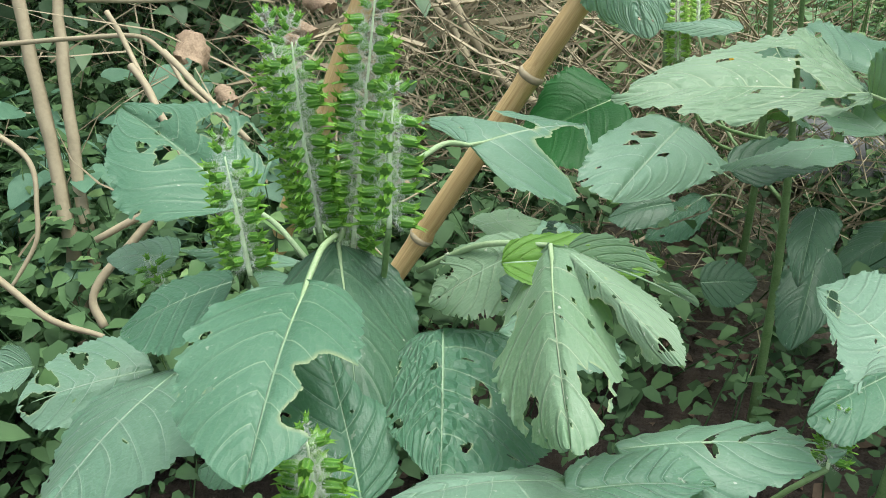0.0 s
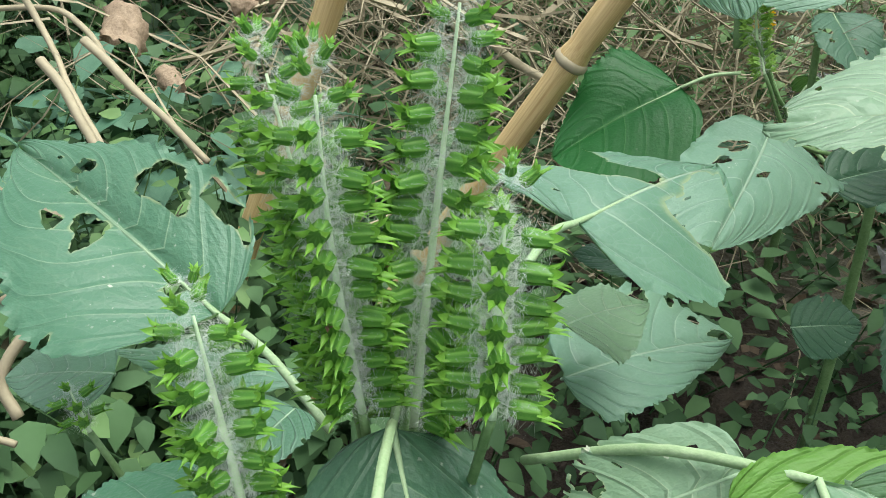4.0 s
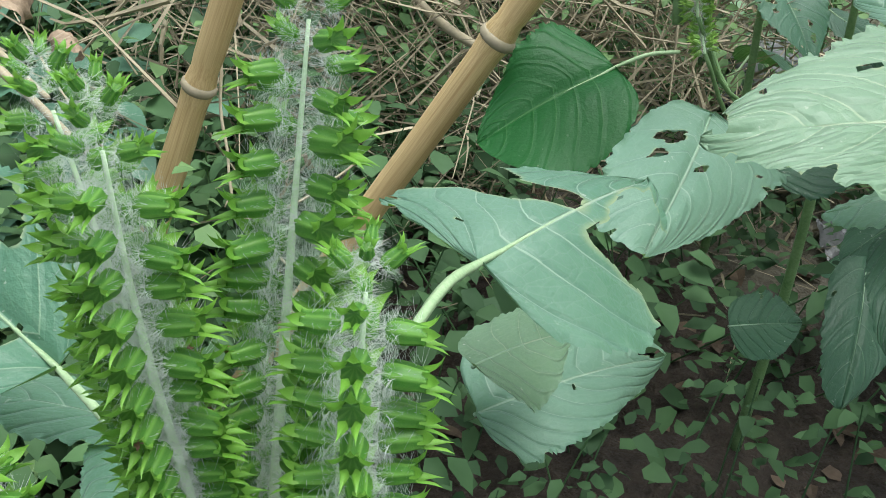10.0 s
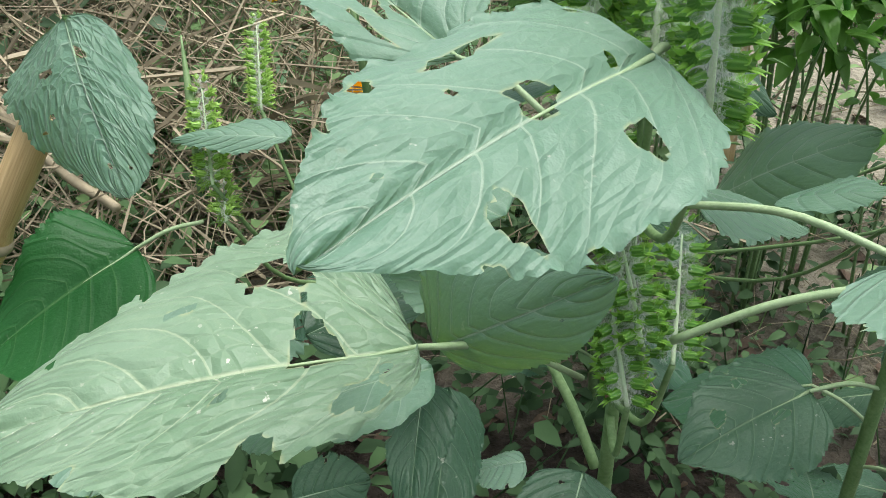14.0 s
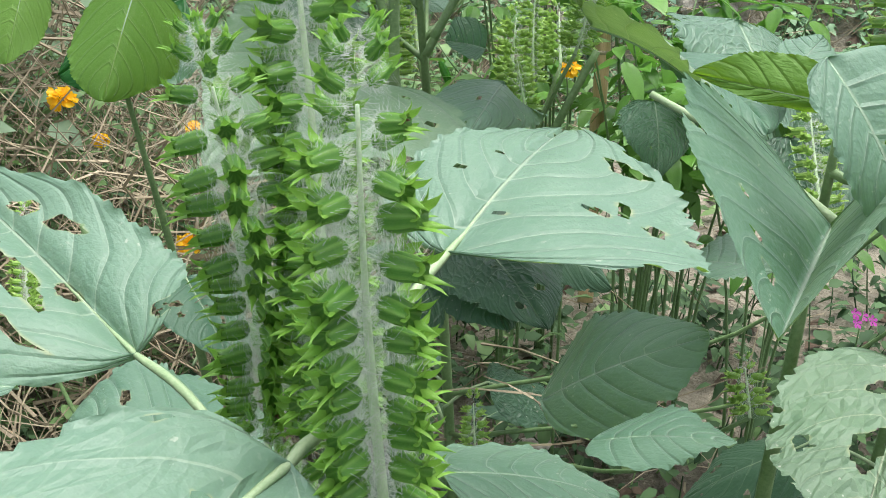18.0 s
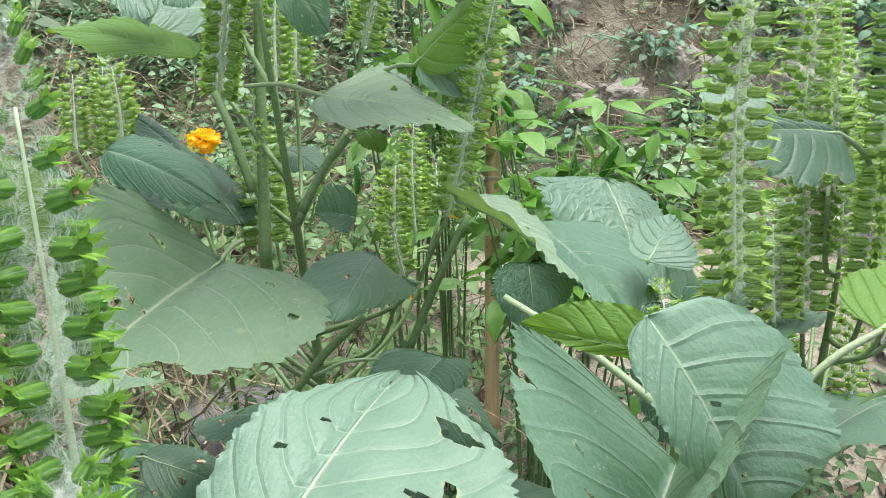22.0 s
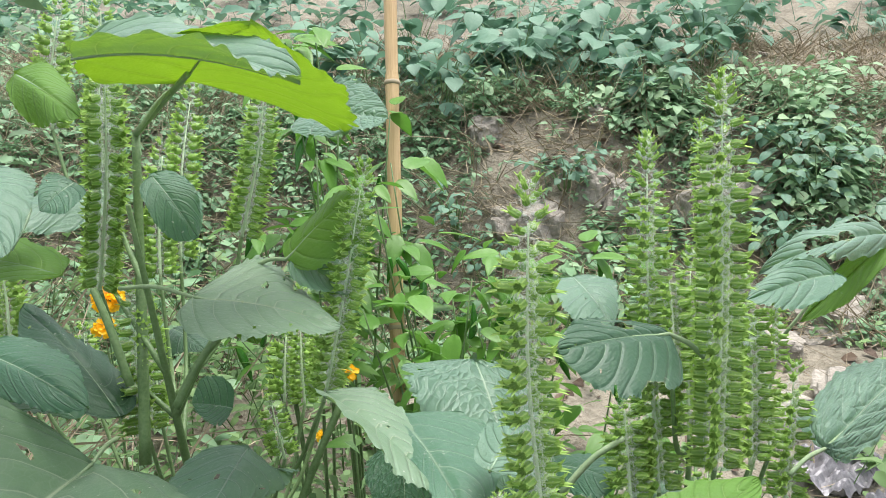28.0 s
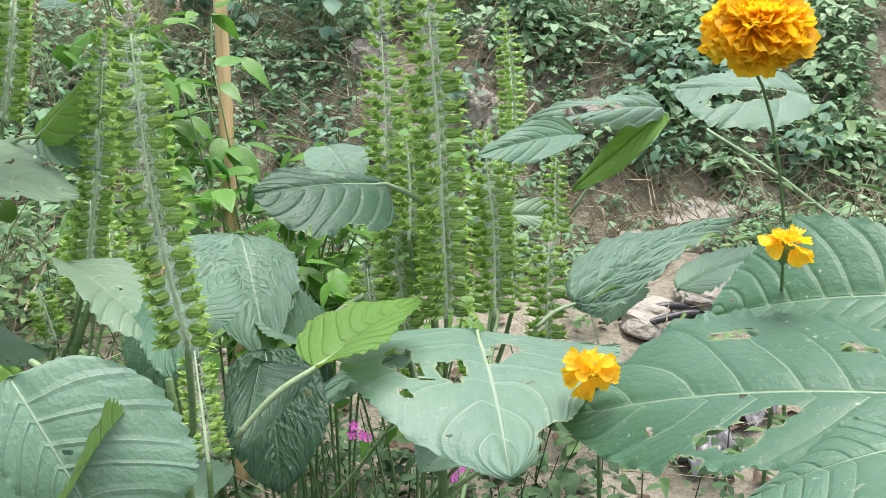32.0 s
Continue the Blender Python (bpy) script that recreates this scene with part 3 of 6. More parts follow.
def spike(plant, base, tip, radius, detail, foot=None, crossed=False, label=""):
    """A fruiting spike: hairy axis with opposite pairs of seed cups, each pair turned a quarter from the last."""
    b, t = V3(base), V3(tip)
    rng = random.Random(int(1000 * (b[0] + 3 * b[1] + 7 * b[2])))
    length = np.linalg.norm(t - b)
    d = unit(t - b)
    side = unit(np.cross(d, V3((0.3, 1, 0.1))))
    bend = side * length * rng.uniform(-0.03, 0.03)
    line = curve_points([b, (b + t) / 2 + bend, t], 24)
    pts, rad = list(line[:-2]), [radius * 0.085, radius * 0.08, radius * 0.065, radius * 0.04, 0.0004]
    vv, ff = tube(pts, rad, 9)
    ob = under(mesh_object("spike", vv, ff, FELT), plant)
    if foot is not None:
        f = V3(foot)
        pts2 = curve_points([f, f * 0.45 + b * 0.55 + V3((0, 0, -0.02)) + (b - f) * V3((0.12, 0.12, 0)), b], 12)
        vv, ff = tube(pts2, [0.0022, 0.0016, 0.0014], 7)
        mesh_object("peduncle", vv, ff, STEM).parent = ob
    if label:
        tagged(ob, label)
    s, k = 0.004, 0
    mats, hair = [], []
    cup = radius * 0.80
    phase = (0.05 if crossed else -0.68) + rng.uniform(-0.10, 0.10)
    while s < length + 0.001:
        f = s / length
        i = f * 23
        i = min(i, 23.0)
        i0 = min(int(i), 22)
        p = line[i0] + (line[i0 + 1] - line[i0]) * (i - i0)
        dd = unit(line[i0 + 1] - line[i0])
        e1 = unit(np.cross(dd, V3((0.3, 1, 0.1))))
        e2 = np.cross(dd, e1)
        fuzz = 40 if detail == 3 else 22 if detail == 2 else 6
        ang = hair_rng.uniform(0, 2 * math.pi, (fuzz, 1))
        rad_dir = np.cos(ang) * e1 + np.sin(ang) * e2
        start = p + dd * hair_rng.uniform(0, 0.0045, (fuzz, 1)) + rad_dir * radius * 0.06
        end = start + (rad_dir + hair_rng.normal(size=(fuzz, 3)) * 0.25) * radius * hair_rng.uniform(0.22, 0.50, (fuzz, 1))
        wide = np.cross(end - start, hair_rng.normal(size=(fuzz, 3)))
        wide = wide / (np.linalg.norm(wide, axis=1, keepdims=True) + 1e-12) * (0.00004 if detail == 3 else 0.00010 if detail == 2 else 0.00015)
        hair.append(np.stack([start + wide, start - wide, end], axis=1).reshape(-1, 3))
        grow = 1.0 if f < 0.75 else 1.0 - 0.55 * (f - 0.75) / 0.25
        for h in (0, 1):
            a = phase + (k % 2) * (math.pi / 2 if crossed else 1.36) + h * math.pi + rng.uniform(-0.16, 0.16)
            out = math.cos(a) * e1 + math.sin(a) * e2
            lift = rng.uniform(-0.12, 0.22) + 1.5 * max(0, f - 0.86) / 0.14
            x = unit(out + dd * lift)
            y = unit(np.cross(dd, x))
            z = np.cross(x, y)
            c = cup * grow * rng.uniform(0.90, 1.10)
            m = Matrix(((x[0] * c, y[0] * c, z[0] * c, p[0] + x[0] * radius * 0.27), (x[1] * c, y[1] * c, z[1] * c, p[1] + x[1] * radius * 0.27),
                        (x[2] * c, y[2] * c, z[2] * c, p[2] + x[2] * radius * 0.27), (0, 0, 0, 1)))
            mats.append(m)
            tuft = TUFT_RICH if detail == 3 else TUFT if detail == 2 else TUFT_SMALL
            hair.append(tuft @ np.array(m.to_3x3()).T + np.array(m.translation))
        s += (0.0046 if detail == 3 else 0.0045) * (1.0 - 0.36 * (1 - f)) * (radius / 0.0125) * (0.55 if f > 0.93 else 1) / (radius / 0.0125) ** 0.7
        k += 1
    if detail == 3:
        for m in mats:
            if rng.random() < 0.06:
                c = new("dried_petal", WITHERED)
                c.parent = ob
                c.matrix_basis = m @ pose(0.66, 0, 0.05, rng.uniform(0, 360), rng.uniform(-40, 40), rng.uniform(-40, 40)) @ Matrix.Scale(0.6, 4)
    for m in mats:
        c = new("calyx", CALYX_FINE[0] if detail == 3 else RIPE_FINE if detail == 2 else RIPE_LOW)
        c.parent = ob
        c.matrix_basis = m
    hv = np.concatenate(hair)
    h = mesh_object("hair", hv, [(i, i + 1, i + 2) for i in range(0, len(hv), 3)], HAIR, False)
    h.parent = ob
    tagged(h, "fine white bristles", kind="stuff")
    return ob

# ---------------- ground ----------------
def step(a, b, x):
    f = min(1.0, max(0.0, (x - a) / (b - a)))
    return f * f * (3 - 2 * f)


def height(x, y):
    """The bed lies low, the path rises a little, then a bank climbs to a terrace."""
    s = 0.57 * x + 0.82 * y
    q = 0.82 * x - 0.57 * y
    h = 0.03 + 0.14 * step(1.2, 2.1, s) + 0.40 * step(2.35, 3.0, s + 0.08 * math.sin(q * 3)) + 0.10 * min(8.0, max(0.0, s - 3.0))
    h += lumpy((x, y, 0), 2.3, 0.05) * step(0.8, 2.5, s) + lumpy((x, y, 3), 9, 0.018) + lumpy((x, y, 7), 31, 0.006)
    return h


def spread(lo, hi, core_lo, core_hi, fine):
    vals = list(np.arange(core_lo, core_hi, fine))
    d, x = fine, core_hi
    while x < hi:
        vals.append(x)
        d *= 1.22
        x += d
    vals.append(hi)
    d, x = fine, core_lo
    while x > lo:
        d *= 1.22
        x -= d
        vals.insert(0, max(x, lo))
    return vals


gx, gy = spread(-300, 300, -1.5, 4.5, 0.045), spread(-300, 400, -0.5, 4.5, 0.045)
verts = [(x, y, height(x, y) if abs(x) < 40 and abs(y) < 40 else 1.37) for y in gy for x in gx]
nx = len(gx)
faces = [(j * nx + i, j * nx + i + 1, (j + 1) * nx + i + 1, (j + 1) * nx + i) for j in range(len(gy) - 1) for i in range(nx - 1)]
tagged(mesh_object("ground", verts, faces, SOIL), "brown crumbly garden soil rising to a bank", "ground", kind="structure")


BLADE_TRIS = np.array([(0, 1, 2), (0, 2, 3), (1, 4, 5), (1, 5, 2), (2, 5, 6), (2, 6, 3), (4, 7, 5), (5, 7, 6)])


def blades(p, d, up, size, width, bendy):
    """Many small folded leaves of eight corners, one to a row of the arrays."""
    def norm(q):
        return q / (np.linalg.norm(q, axis=1, keepdims=True) + 1e-9)
    d = norm(d)
    s = norm(np.cross(d, up))
    n = np.cross(s, d)
    L, w, k = size[:, None], width[:, None], bendy[:, None]
    v = np.stack([p, p + d * L * 0.28 + s * w * 0.9 + n * L * 0.08, p + d * L * 0.34 - n * L * 0.03, p + d * L * 0.28 - s * w * 0.9 + n * L * 0.08,
                  p + d * L * 0.66 + s * w * 0.7 - n * L * k * 0.2, p + d * L * 0.7 - n * L * k * 0.35, p + d * L * 0.66 - s * w * 0.7 - n * L * k * 0.2, p + d * L - n * L * k], axis=1)
    tris = BLADE_TRIS[None] + (np.arange(len(p)) * 8)[:, None, None]
    return v.reshape(-1, 3), tris.reshape(-1, 3)


def slivers(a, b, r):
    """Many thin three-sided straws from a to b."""
    d = b - a
    d = d / (np.linalg.norm(d, axis=1, keepdims=True) + 1e-9)
    e = np.cross(d, np.array([[0.2, 0.9, 0.35]]))
    e = e / (np.linalg.norm(e, axis=1, keepdims=True) + 1e-9)
    f = np.cross(d, e)
    r = r[:, None]
    ring = [math.cos(q) * e + math.sin(q) * f for q in (0, 2.094, 4.189)]
    v = np.stack([a + ring[0] * r, a + ring[1] * r, a + ring[2] * r, b + ring[0] * r * 0.5, b + ring[1] * r * 0.5, b + ring[2] * r * 0.5], axis=1)
    t = np.array([(0, 1, 4), (0, 4, 3), (1, 2, 5), (1, 5, 4), (2, 0, 3), (2, 3, 5)])[None] + (np.arange(len(a)) * 6)[:, None, None]
    return v.reshape(-1, 3), t.reshape(-1, 3)


def merged(pieces):
    o, vs, ts = 0, [], []
    for v, t in pieces:
        vs.append(v)
        ts.append(t + o)
        o += len(v)
    return np.concatenate(vs), np.concatenate(ts)


def herb_arrays(spots, rng, tall, size, count, slim=1.0):
    k = np.maximum(2, (count * rng.uniform(0.6, 1.3, len(spots))).astype(int))
    base = np.array([(x, y, height(x, y)) for x, y in spots])
    hgt = tall * rng.uniform(0.4, 1.2, len(spots))
    lean = np.concatenate([rng.normal(size=(len(spots), 2)) * 0.35 * hgt[:, None], np.zeros((len(spots), 1))], axis=1)
    o = np.repeat(np.arange(len(spots)), k)
    m = len(o)
    f, a, rad = rng.uniform(0.15, 1, m), rng.uniform(0, 6.28, m), rng.uniform(0.1, 0.9, m) * tall * 0.45
    p = base[o] + lean[o] * f[:, None] + np.stack([rad * np.cos(a), rad * np.sin(a), hgt[o] * f], axis=1)
    d = np.stack([np.cos(a), np.sin(a), rng.uniform(-0.5, 0.4, m)], axis=1)
    up = np.stack([rng.normal(size=m) * 0.3, rng.normal(size=m) * 0.3, np.ones(m)], axis=1)
    sz = size * rng.uniform(0.5, 1.25, m)
    top = base + lean + np.stack([np.zeros(len(spots)), np.zeros(len(spots)), hgt], axis=1)
    return merged([blades(p, d, up, sz, sz * rng.uniform(0.26, 0.42, m) * slim, np.full(m, 0.25)), slivers(base, top, np.full(len(spots), 0.0014))])


def herbs(name, label, spots, mat, seed, tall, size, count, category="undergrowth"):
    """Low leafy plants, too many to count, as one piece of undergrowth."""
    v, t = herb_arrays(spots, np.random.RandomState(seed), tall, size, count)
    return tagged(fast_mesh(name, v, t, mat, True), label, category, kind="stuff")


def scatter(n, seed, x0, x1, y0, y1, test=None):
    rng = np.random.RandomState(seed)
    out = []
    while len(out) < n:
        x, y = rng.uniform(x0, x1), rng.uniform(y0, y1)
        if test is None or test(x, y):
            out.append((x, y))
    return out


def S(x, y):
    return 0.57 * x + 0.82 * y


def Q(x, y):
    return 0.82 * x - 0.57 * y

# ---------------- the herb plants ----------------
plant_a = root("herb_plant", (-0.03, 0.43, 0.03), "tall herb plant with hairy green seed spikes and insect-eaten leaves", "plant", "herb plants in the bed")
v, f = tube(curve_points([(-0.03, 0.43, 0.02), (-0.05, 0.425, 0.3), (-0.045, 0.41, 0.525)], 24), [0.0058, 0.0048, 0.0036, 0.0016], 10)
under(mesh_object("stem", v, f, STEM), plant_a)
plant_n = root("herb_plant", (0.36, 0.86, 0.03), "herb plant with broad quilted leaves full of holes", "plant", "herb plants in the bed")
v, f = tube(curve_points([(0.36, 0.86, 0.02), (0.34, 0.83, 0.3), (0.3, 0.8, 0.6)], 24), [0.0058, 0.0048, 0.0036, 0.0016], 10)
under(mesh_object("stem", v, f, STEM), plant_n)
plant_b = root("herb_plant", (0.37, 0.6, 0.03), "herb plant with three tall bristly spikes and large leaves", "plant", "herb plants in the bed")
v, f = tube(curve_points([(0.37, 0.6, 0.02), (0.36, 0.57, 0.35), (0.335, 0.535, 0.64)], 24), [0.0058, 0.0048, 0.0036, 0.0016], 10)
under(mesh_object("stem", v, f, STEM), plant_b)
plant_c = root("herb_plant", (0.6, 0.63, 0.03), "herb plant with one slender spike and curled leaves", "plant", "herb plants in the bed")
v, f = tube(curve_points([(0.6, 0.63, 0.02), (0.58, 0.61, 0.4), (0.5675, 0.595, 0.675)], 24), [0.0058, 0.0048, 0.0036, 0.0016], 10)
under(mesh_object("stem", v, f, STEM), plant_c)
plant_d = root("herb_plant", (0.6, 0.98, 0.03), "bushy herb plant with many spikes and broad leaves", "plant", "herb plants in the bed")
v, f = tube(curve_points([(0.6, 0.98, 0.02), (0.57, 0.95, 0.4), (0.52, 0.9, 0.78)], 24), [0.0058, 0.0048, 0.0036, 0.0016], 10)
under(mesh_object("stem", v, f, STEM), plant_d)
plant_f = root("herb_plant", (0.42, 1.15, 0.03), "leafy climber with backlit yellow-green leaves", "plant", "herb plants in the bed")
v, f = tube(curve_points([(0.42, 1.15, 0.02), (0.4, 1.1, 0.3), (0.36, 1.08, 0.62)], 24), [0.0058, 0.0048, 0.0036, 0.0016], 10)
under(mesh_object("stem", v, f, STEM), plant_f)
plant_e = root("herb_plant", (0.79, 0.7, 0.03), "herb plant with a dense cluster of green spikes", "plant", "herb plants in the bed")
v, f = tube(curve_points([(0.79, 0.7, 0.02), (0.785, 0.69, 0.4), (0.775, 0.675, 0.62)], 24), [0.0058, 0.0048, 0.0036, 0.0016], 10)
under(mesh_object("stem", v, f, STEM), plant_e)
leaf(plant_a, (-0.055, 0.326, 0.554), (-0.062, 0.218, 0.544), (-0.097, 0.276, 0.547), (-0.030, 0.274, 0.553), stalk=(-0.049, 0.379, 0.547), tone=-.3, bites=((0.58, 1.00, 0.141, 0.755),))
leaf(plant_a, (-0.049, 0.386, 0.539), (-0.032, 0.284, 0.499), (-0.074, 0.353, 0.520), (-0.010, 0.357, 0.508), stalk=(-0.046, 0.399, 0.542), tone=-.5)
leaf(plant_a, (-0.031, 0.268, 0.490), (-0.051, 0.331, 0.523), (-0.063, 0.292, 0.513), (-0.021, 0.297, 0.502), tone=-.4)
leaf(plant_a, (-0.098, 0.378, 0.524), (-0.151, 0.366, 0.502), (-0.126, 0.396, 0.516), (-0.119, 0.338, 0.514), tone=-.3)
leaf(plant_a, (-0.110, 0.471, 0.516), (-0.200, 0.554, 0.544), (-0.114, 0.517, 0.549), (-0.172, 0.452, 0.524), stalk=(-0.068, 0.411, 0.515), tone=-.2, bites=((0.70, -0.35, 0.029, 0.149), (0.43, -0.60, 0.104, 0.210), (0.49, 0.20, 0.053, 0.164), (0.15, 0.07, 0.019, 0.116), (0.23, -0.85, 0.105, 0.139), (0.61, 0.38, 0.037, 0.082),))
leaf(plant_a, (-0.161, 0.498, 0.469), (-0.206, 0.500, 0.466), (-0.186, 0.524, 0.468), (-0.174, 0.474, 0.469), tone=.1)
leaf(plant_a, (-0.088, 0.490, 0.468), (-0.171, 0.527, 0.456), (-0.125, 0.491, 0.465), (-0.133, 0.533, 0.454), tone=.2)
leaf(plant_a, (-0.087, 0.476, 0.467), (-0.107, 0.449, 0.461), (-0.112, 0.491, 0.466), (-0.082, 0.452, 0.470), tone=.2)
leaf(plant_a, (0.014, 0.464, 0.556), (0.084, 0.530, 0.542), (-0.010, 0.500, 0.559), (0.073, 0.468, 0.523), stalk=(-0.012, 0.415, 0.569), tone=.2, bites=((0.66, 0.64, 0.27, 0.53), (0.52, -0.80, 0.13, 0.60)))
leaf(plant_a, (0.026, 0.511, 0.449), (0.125, 0.567, 0.423), (0.080, 0.586, 0.441), (0.058, 0.498, 0.437), tone=-.1, bites=((0.33, -0.72, 0.047, 0.154), (0.71, -0.57, 0.044, 0.105), (0.90, -0.22, 0.082, 0.183), (0.54, -0.90, 0.036, 0.132),))
leaf(plant_a, (0.044, 0.337, 0.565), (0.041, 0.231, 0.548), (0.021, 0.291, 0.532), (0.062, 0.269, 0.555), stalk=(-0.012, 0.388, 0.523), tone=.6, bites=((0.62, 0.73, 0.094, 0.304), (0.25, -0.82, 0.061, 0.164), (0.69, -0.70, 0.052, 0.158),), worn=2.0)
leaf(plant_a, (0.050, 0.337, 0.564), (0.077, 0.244, 0.571), (0.056, 0.292, 0.555), (0.081, 0.306, 0.559), tone=.6, bites=((0.49, -0.80, 0.165, 0.395), (0.86, 0.10, 0.041, 0.365),), worn=2.0)
leaf(plant_a, (0.050, 0.336, 0.562), (0.098, 0.304, 0.557), (0.077, 0.323, 0.570), (0.077, 0.318, 0.561), tone=.4, bites=((0.68, -0.78, 0.097, 0.468), (0.56, 0.05, 0.080, 0.391),), worn=2.0)
leaf(plant_a, (0.035, 0.350, 0.556), (-0.006, 0.355, 0.525), (0.004, 0.375, 0.539), (0.021, 0.336, 0.531), tone=.6, bites=((0.19, 0.58, 0.081, 0.274), (0.56, -0.72, 0.074, 0.197),), worn=2.0)
leaf(plant_a, (0.000, 0.350, 0.515), (-0.001, 0.272, 0.498), (-0.024, 0.305, 0.507), (0.046, 0.297, 0.502), tone=-.3, bump=1, bites=((0.39, 0.35, 0.079, 0.069), (0.55, -0.85, 0.033, 0.074), (0.76, 0.38, 0.030, 0.059), (0.29, -0.15, 0.022, 0.056), (0.34, 0.75, 0.059, 0.089), (0.19, -1.00, 0.046, 0.211),))
leaf(plant_a, (0.024, 0.335, 0.558), (0.092, 0.338, 0.556), (0.050, 0.346, 0.567), (0.052, 0.322, 0.552), tone=1, bites=((0.45, 1.0, 0.10, 0.5), (0.75, -1.0, 0.09, 0.4)), label="torn yellow-green underside of a leaf")
leaf(plant_a, (0.044, 0.257, 0.512), (-0.017, 0.223, 0.534), (0.013, 0.259, 0.516), (0.011, 0.203, 0.538), tone=0)
leaf(plant_a, (0.066, 0.278, 0.509), (0.159, 0.285, 0.501), (0.128, 0.304, 0.494), (0.103, 0.253, 0.505), tone=.3, bites=((0.38, 0.07, 0.019, 0.288), (0.53, -0.38, 0.022, 0.349), (0.85, 0.03, 0.050, 0.800),))
leaf(plant_a, (0.043, 0.247, 0.516), (0.099, 0.256, 0.510), (0.073, 0.270, 0.516), (0.067, 0.237, 0.518), tone=.1)
leaf(plant_a, (-0.120, 0.341, 0.499), (-0.157, 0.264, 0.483), (-0.165, 0.328, 0.476), (-0.095, 0.276, 0.506), tone=0)
leaf(plant_a, (-0.145, 0.382, 0.470), (-0.204, 0.357, 0.466), (-0.186, 0.396, 0.475), (-0.180, 0.352, 0.456), tone=.3, bites=((0.71, -0.65, 0.067, 0.369), (0.43, -0.62, 0.051, 0.258), (0.86, 0.15, 0.131, 0.554), (0.25, -0.27, 0.037, 0.105),))
leaf(plant_a, (-0.218, 0.407, 0.453), (-0.254, 0.402, 0.445), (-0.233, 0.412, 0.462), (-0.226, 0.384, 0.452), tone=0)
leaf(plant_a, (0.166, 0.269, 0.554), (0.151, 0.325, 0.552), (0.180, 0.326, 0.554), (0.142, 0.257, 0.553), tone=0, bites=((0.79, 0.20, 0.082, 0.348),))
leaf(plant_n, (0.200, 0.738, 0.460), (0.120, 0.605, 0.452), (0.109, 0.655, 0.469), (0.238, 0.705, 0.436), tone=.1, bites=((0.24, -0.42, 0.037, 0.206), (0.33, -0.47, 0.020, 0.094), (0.49, 0.12, 0.030, 0.036),))
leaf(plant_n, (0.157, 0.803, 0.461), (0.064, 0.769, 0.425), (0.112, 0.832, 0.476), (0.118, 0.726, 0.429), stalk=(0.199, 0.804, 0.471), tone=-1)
leaf(plant_n, (0.246, 0.519, 0.565), (0.099, 0.526, 0.560), (0.157, 0.482, 0.564), (0.215, 0.597, 0.576), stalk=(0.325, 0.542, 0.512), tone=.5, bump=1, bites=((0.38, 0.62, 0.048, 0.074), (0.29, 0.55, 0.073, 0.077), (0.24, 0.07, 0.052, 0.195), (0.56, 0.50, 0.035, 0.032), (0.08, -0.38, 0.012, 0.107), (0.26, 0.38, 0.012, 0.030), (0.26, -0.90, 0.035, 0.141), (0.96, 0.60, 0.027, 0.571), (0.12, -0.65, 0.037, 0.222), (0.76, 1.00, 0.028, 0.054), (0.62, -1.00, 0.038, 0.164),))
leaf(plant_n, (0.270, 0.574, 0.509), (0.186, 0.577, 0.493), (0.234, 0.596, 0.498), (0.209, 0.544, 0.505), tone=0)
leaf(plant_n, (0.143, 0.802, 0.607), (0.159, 0.716, 0.539), (0.108, 0.794, 0.561), (0.179, 0.746, 0.574), tone=.1, bump=1, bites=((0.26, -0.38, 0.028, 0.058), (0.21, 0.12, 0.034, 0.104),))
leaf(plant_n, (0.343, 0.666, 0.520), (0.275, 0.749, 0.525), (0.279, 0.646, 0.539), (0.327, 0.756, 0.538), tone=.2, bites=((0.66, 0.50, 0.032, 0.085), (0.60, -1.00, 0.025, 0.123), (0.16, -1.00, 0.043, 0.236),))
leaf(plant_n, (0.326, 0.649, 0.487), (0.285, 0.695, 0.503), (0.280, 0.633, 0.501), (0.327, 0.709, 0.504), tone=.3, bites=((0.41, 0.85, 0.112, 0.246), (0.20, 0.88, 0.059, 0.310), (0.55, 0.10, 0.121, 0.232),))
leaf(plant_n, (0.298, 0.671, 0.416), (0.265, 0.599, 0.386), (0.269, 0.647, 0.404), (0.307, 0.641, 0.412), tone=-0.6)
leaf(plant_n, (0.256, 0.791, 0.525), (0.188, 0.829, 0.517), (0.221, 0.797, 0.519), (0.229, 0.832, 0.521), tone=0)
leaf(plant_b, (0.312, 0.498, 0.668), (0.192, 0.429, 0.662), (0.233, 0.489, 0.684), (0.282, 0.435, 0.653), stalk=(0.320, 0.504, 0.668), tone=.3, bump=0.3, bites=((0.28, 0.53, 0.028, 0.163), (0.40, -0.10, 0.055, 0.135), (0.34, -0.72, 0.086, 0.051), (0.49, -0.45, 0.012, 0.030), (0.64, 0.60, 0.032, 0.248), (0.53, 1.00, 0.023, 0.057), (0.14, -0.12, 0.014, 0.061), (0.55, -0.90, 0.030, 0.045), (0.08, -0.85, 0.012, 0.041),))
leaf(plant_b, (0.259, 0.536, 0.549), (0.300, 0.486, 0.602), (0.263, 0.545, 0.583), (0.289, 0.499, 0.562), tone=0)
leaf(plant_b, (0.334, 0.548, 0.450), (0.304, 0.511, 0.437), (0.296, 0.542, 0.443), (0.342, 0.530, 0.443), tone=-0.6)
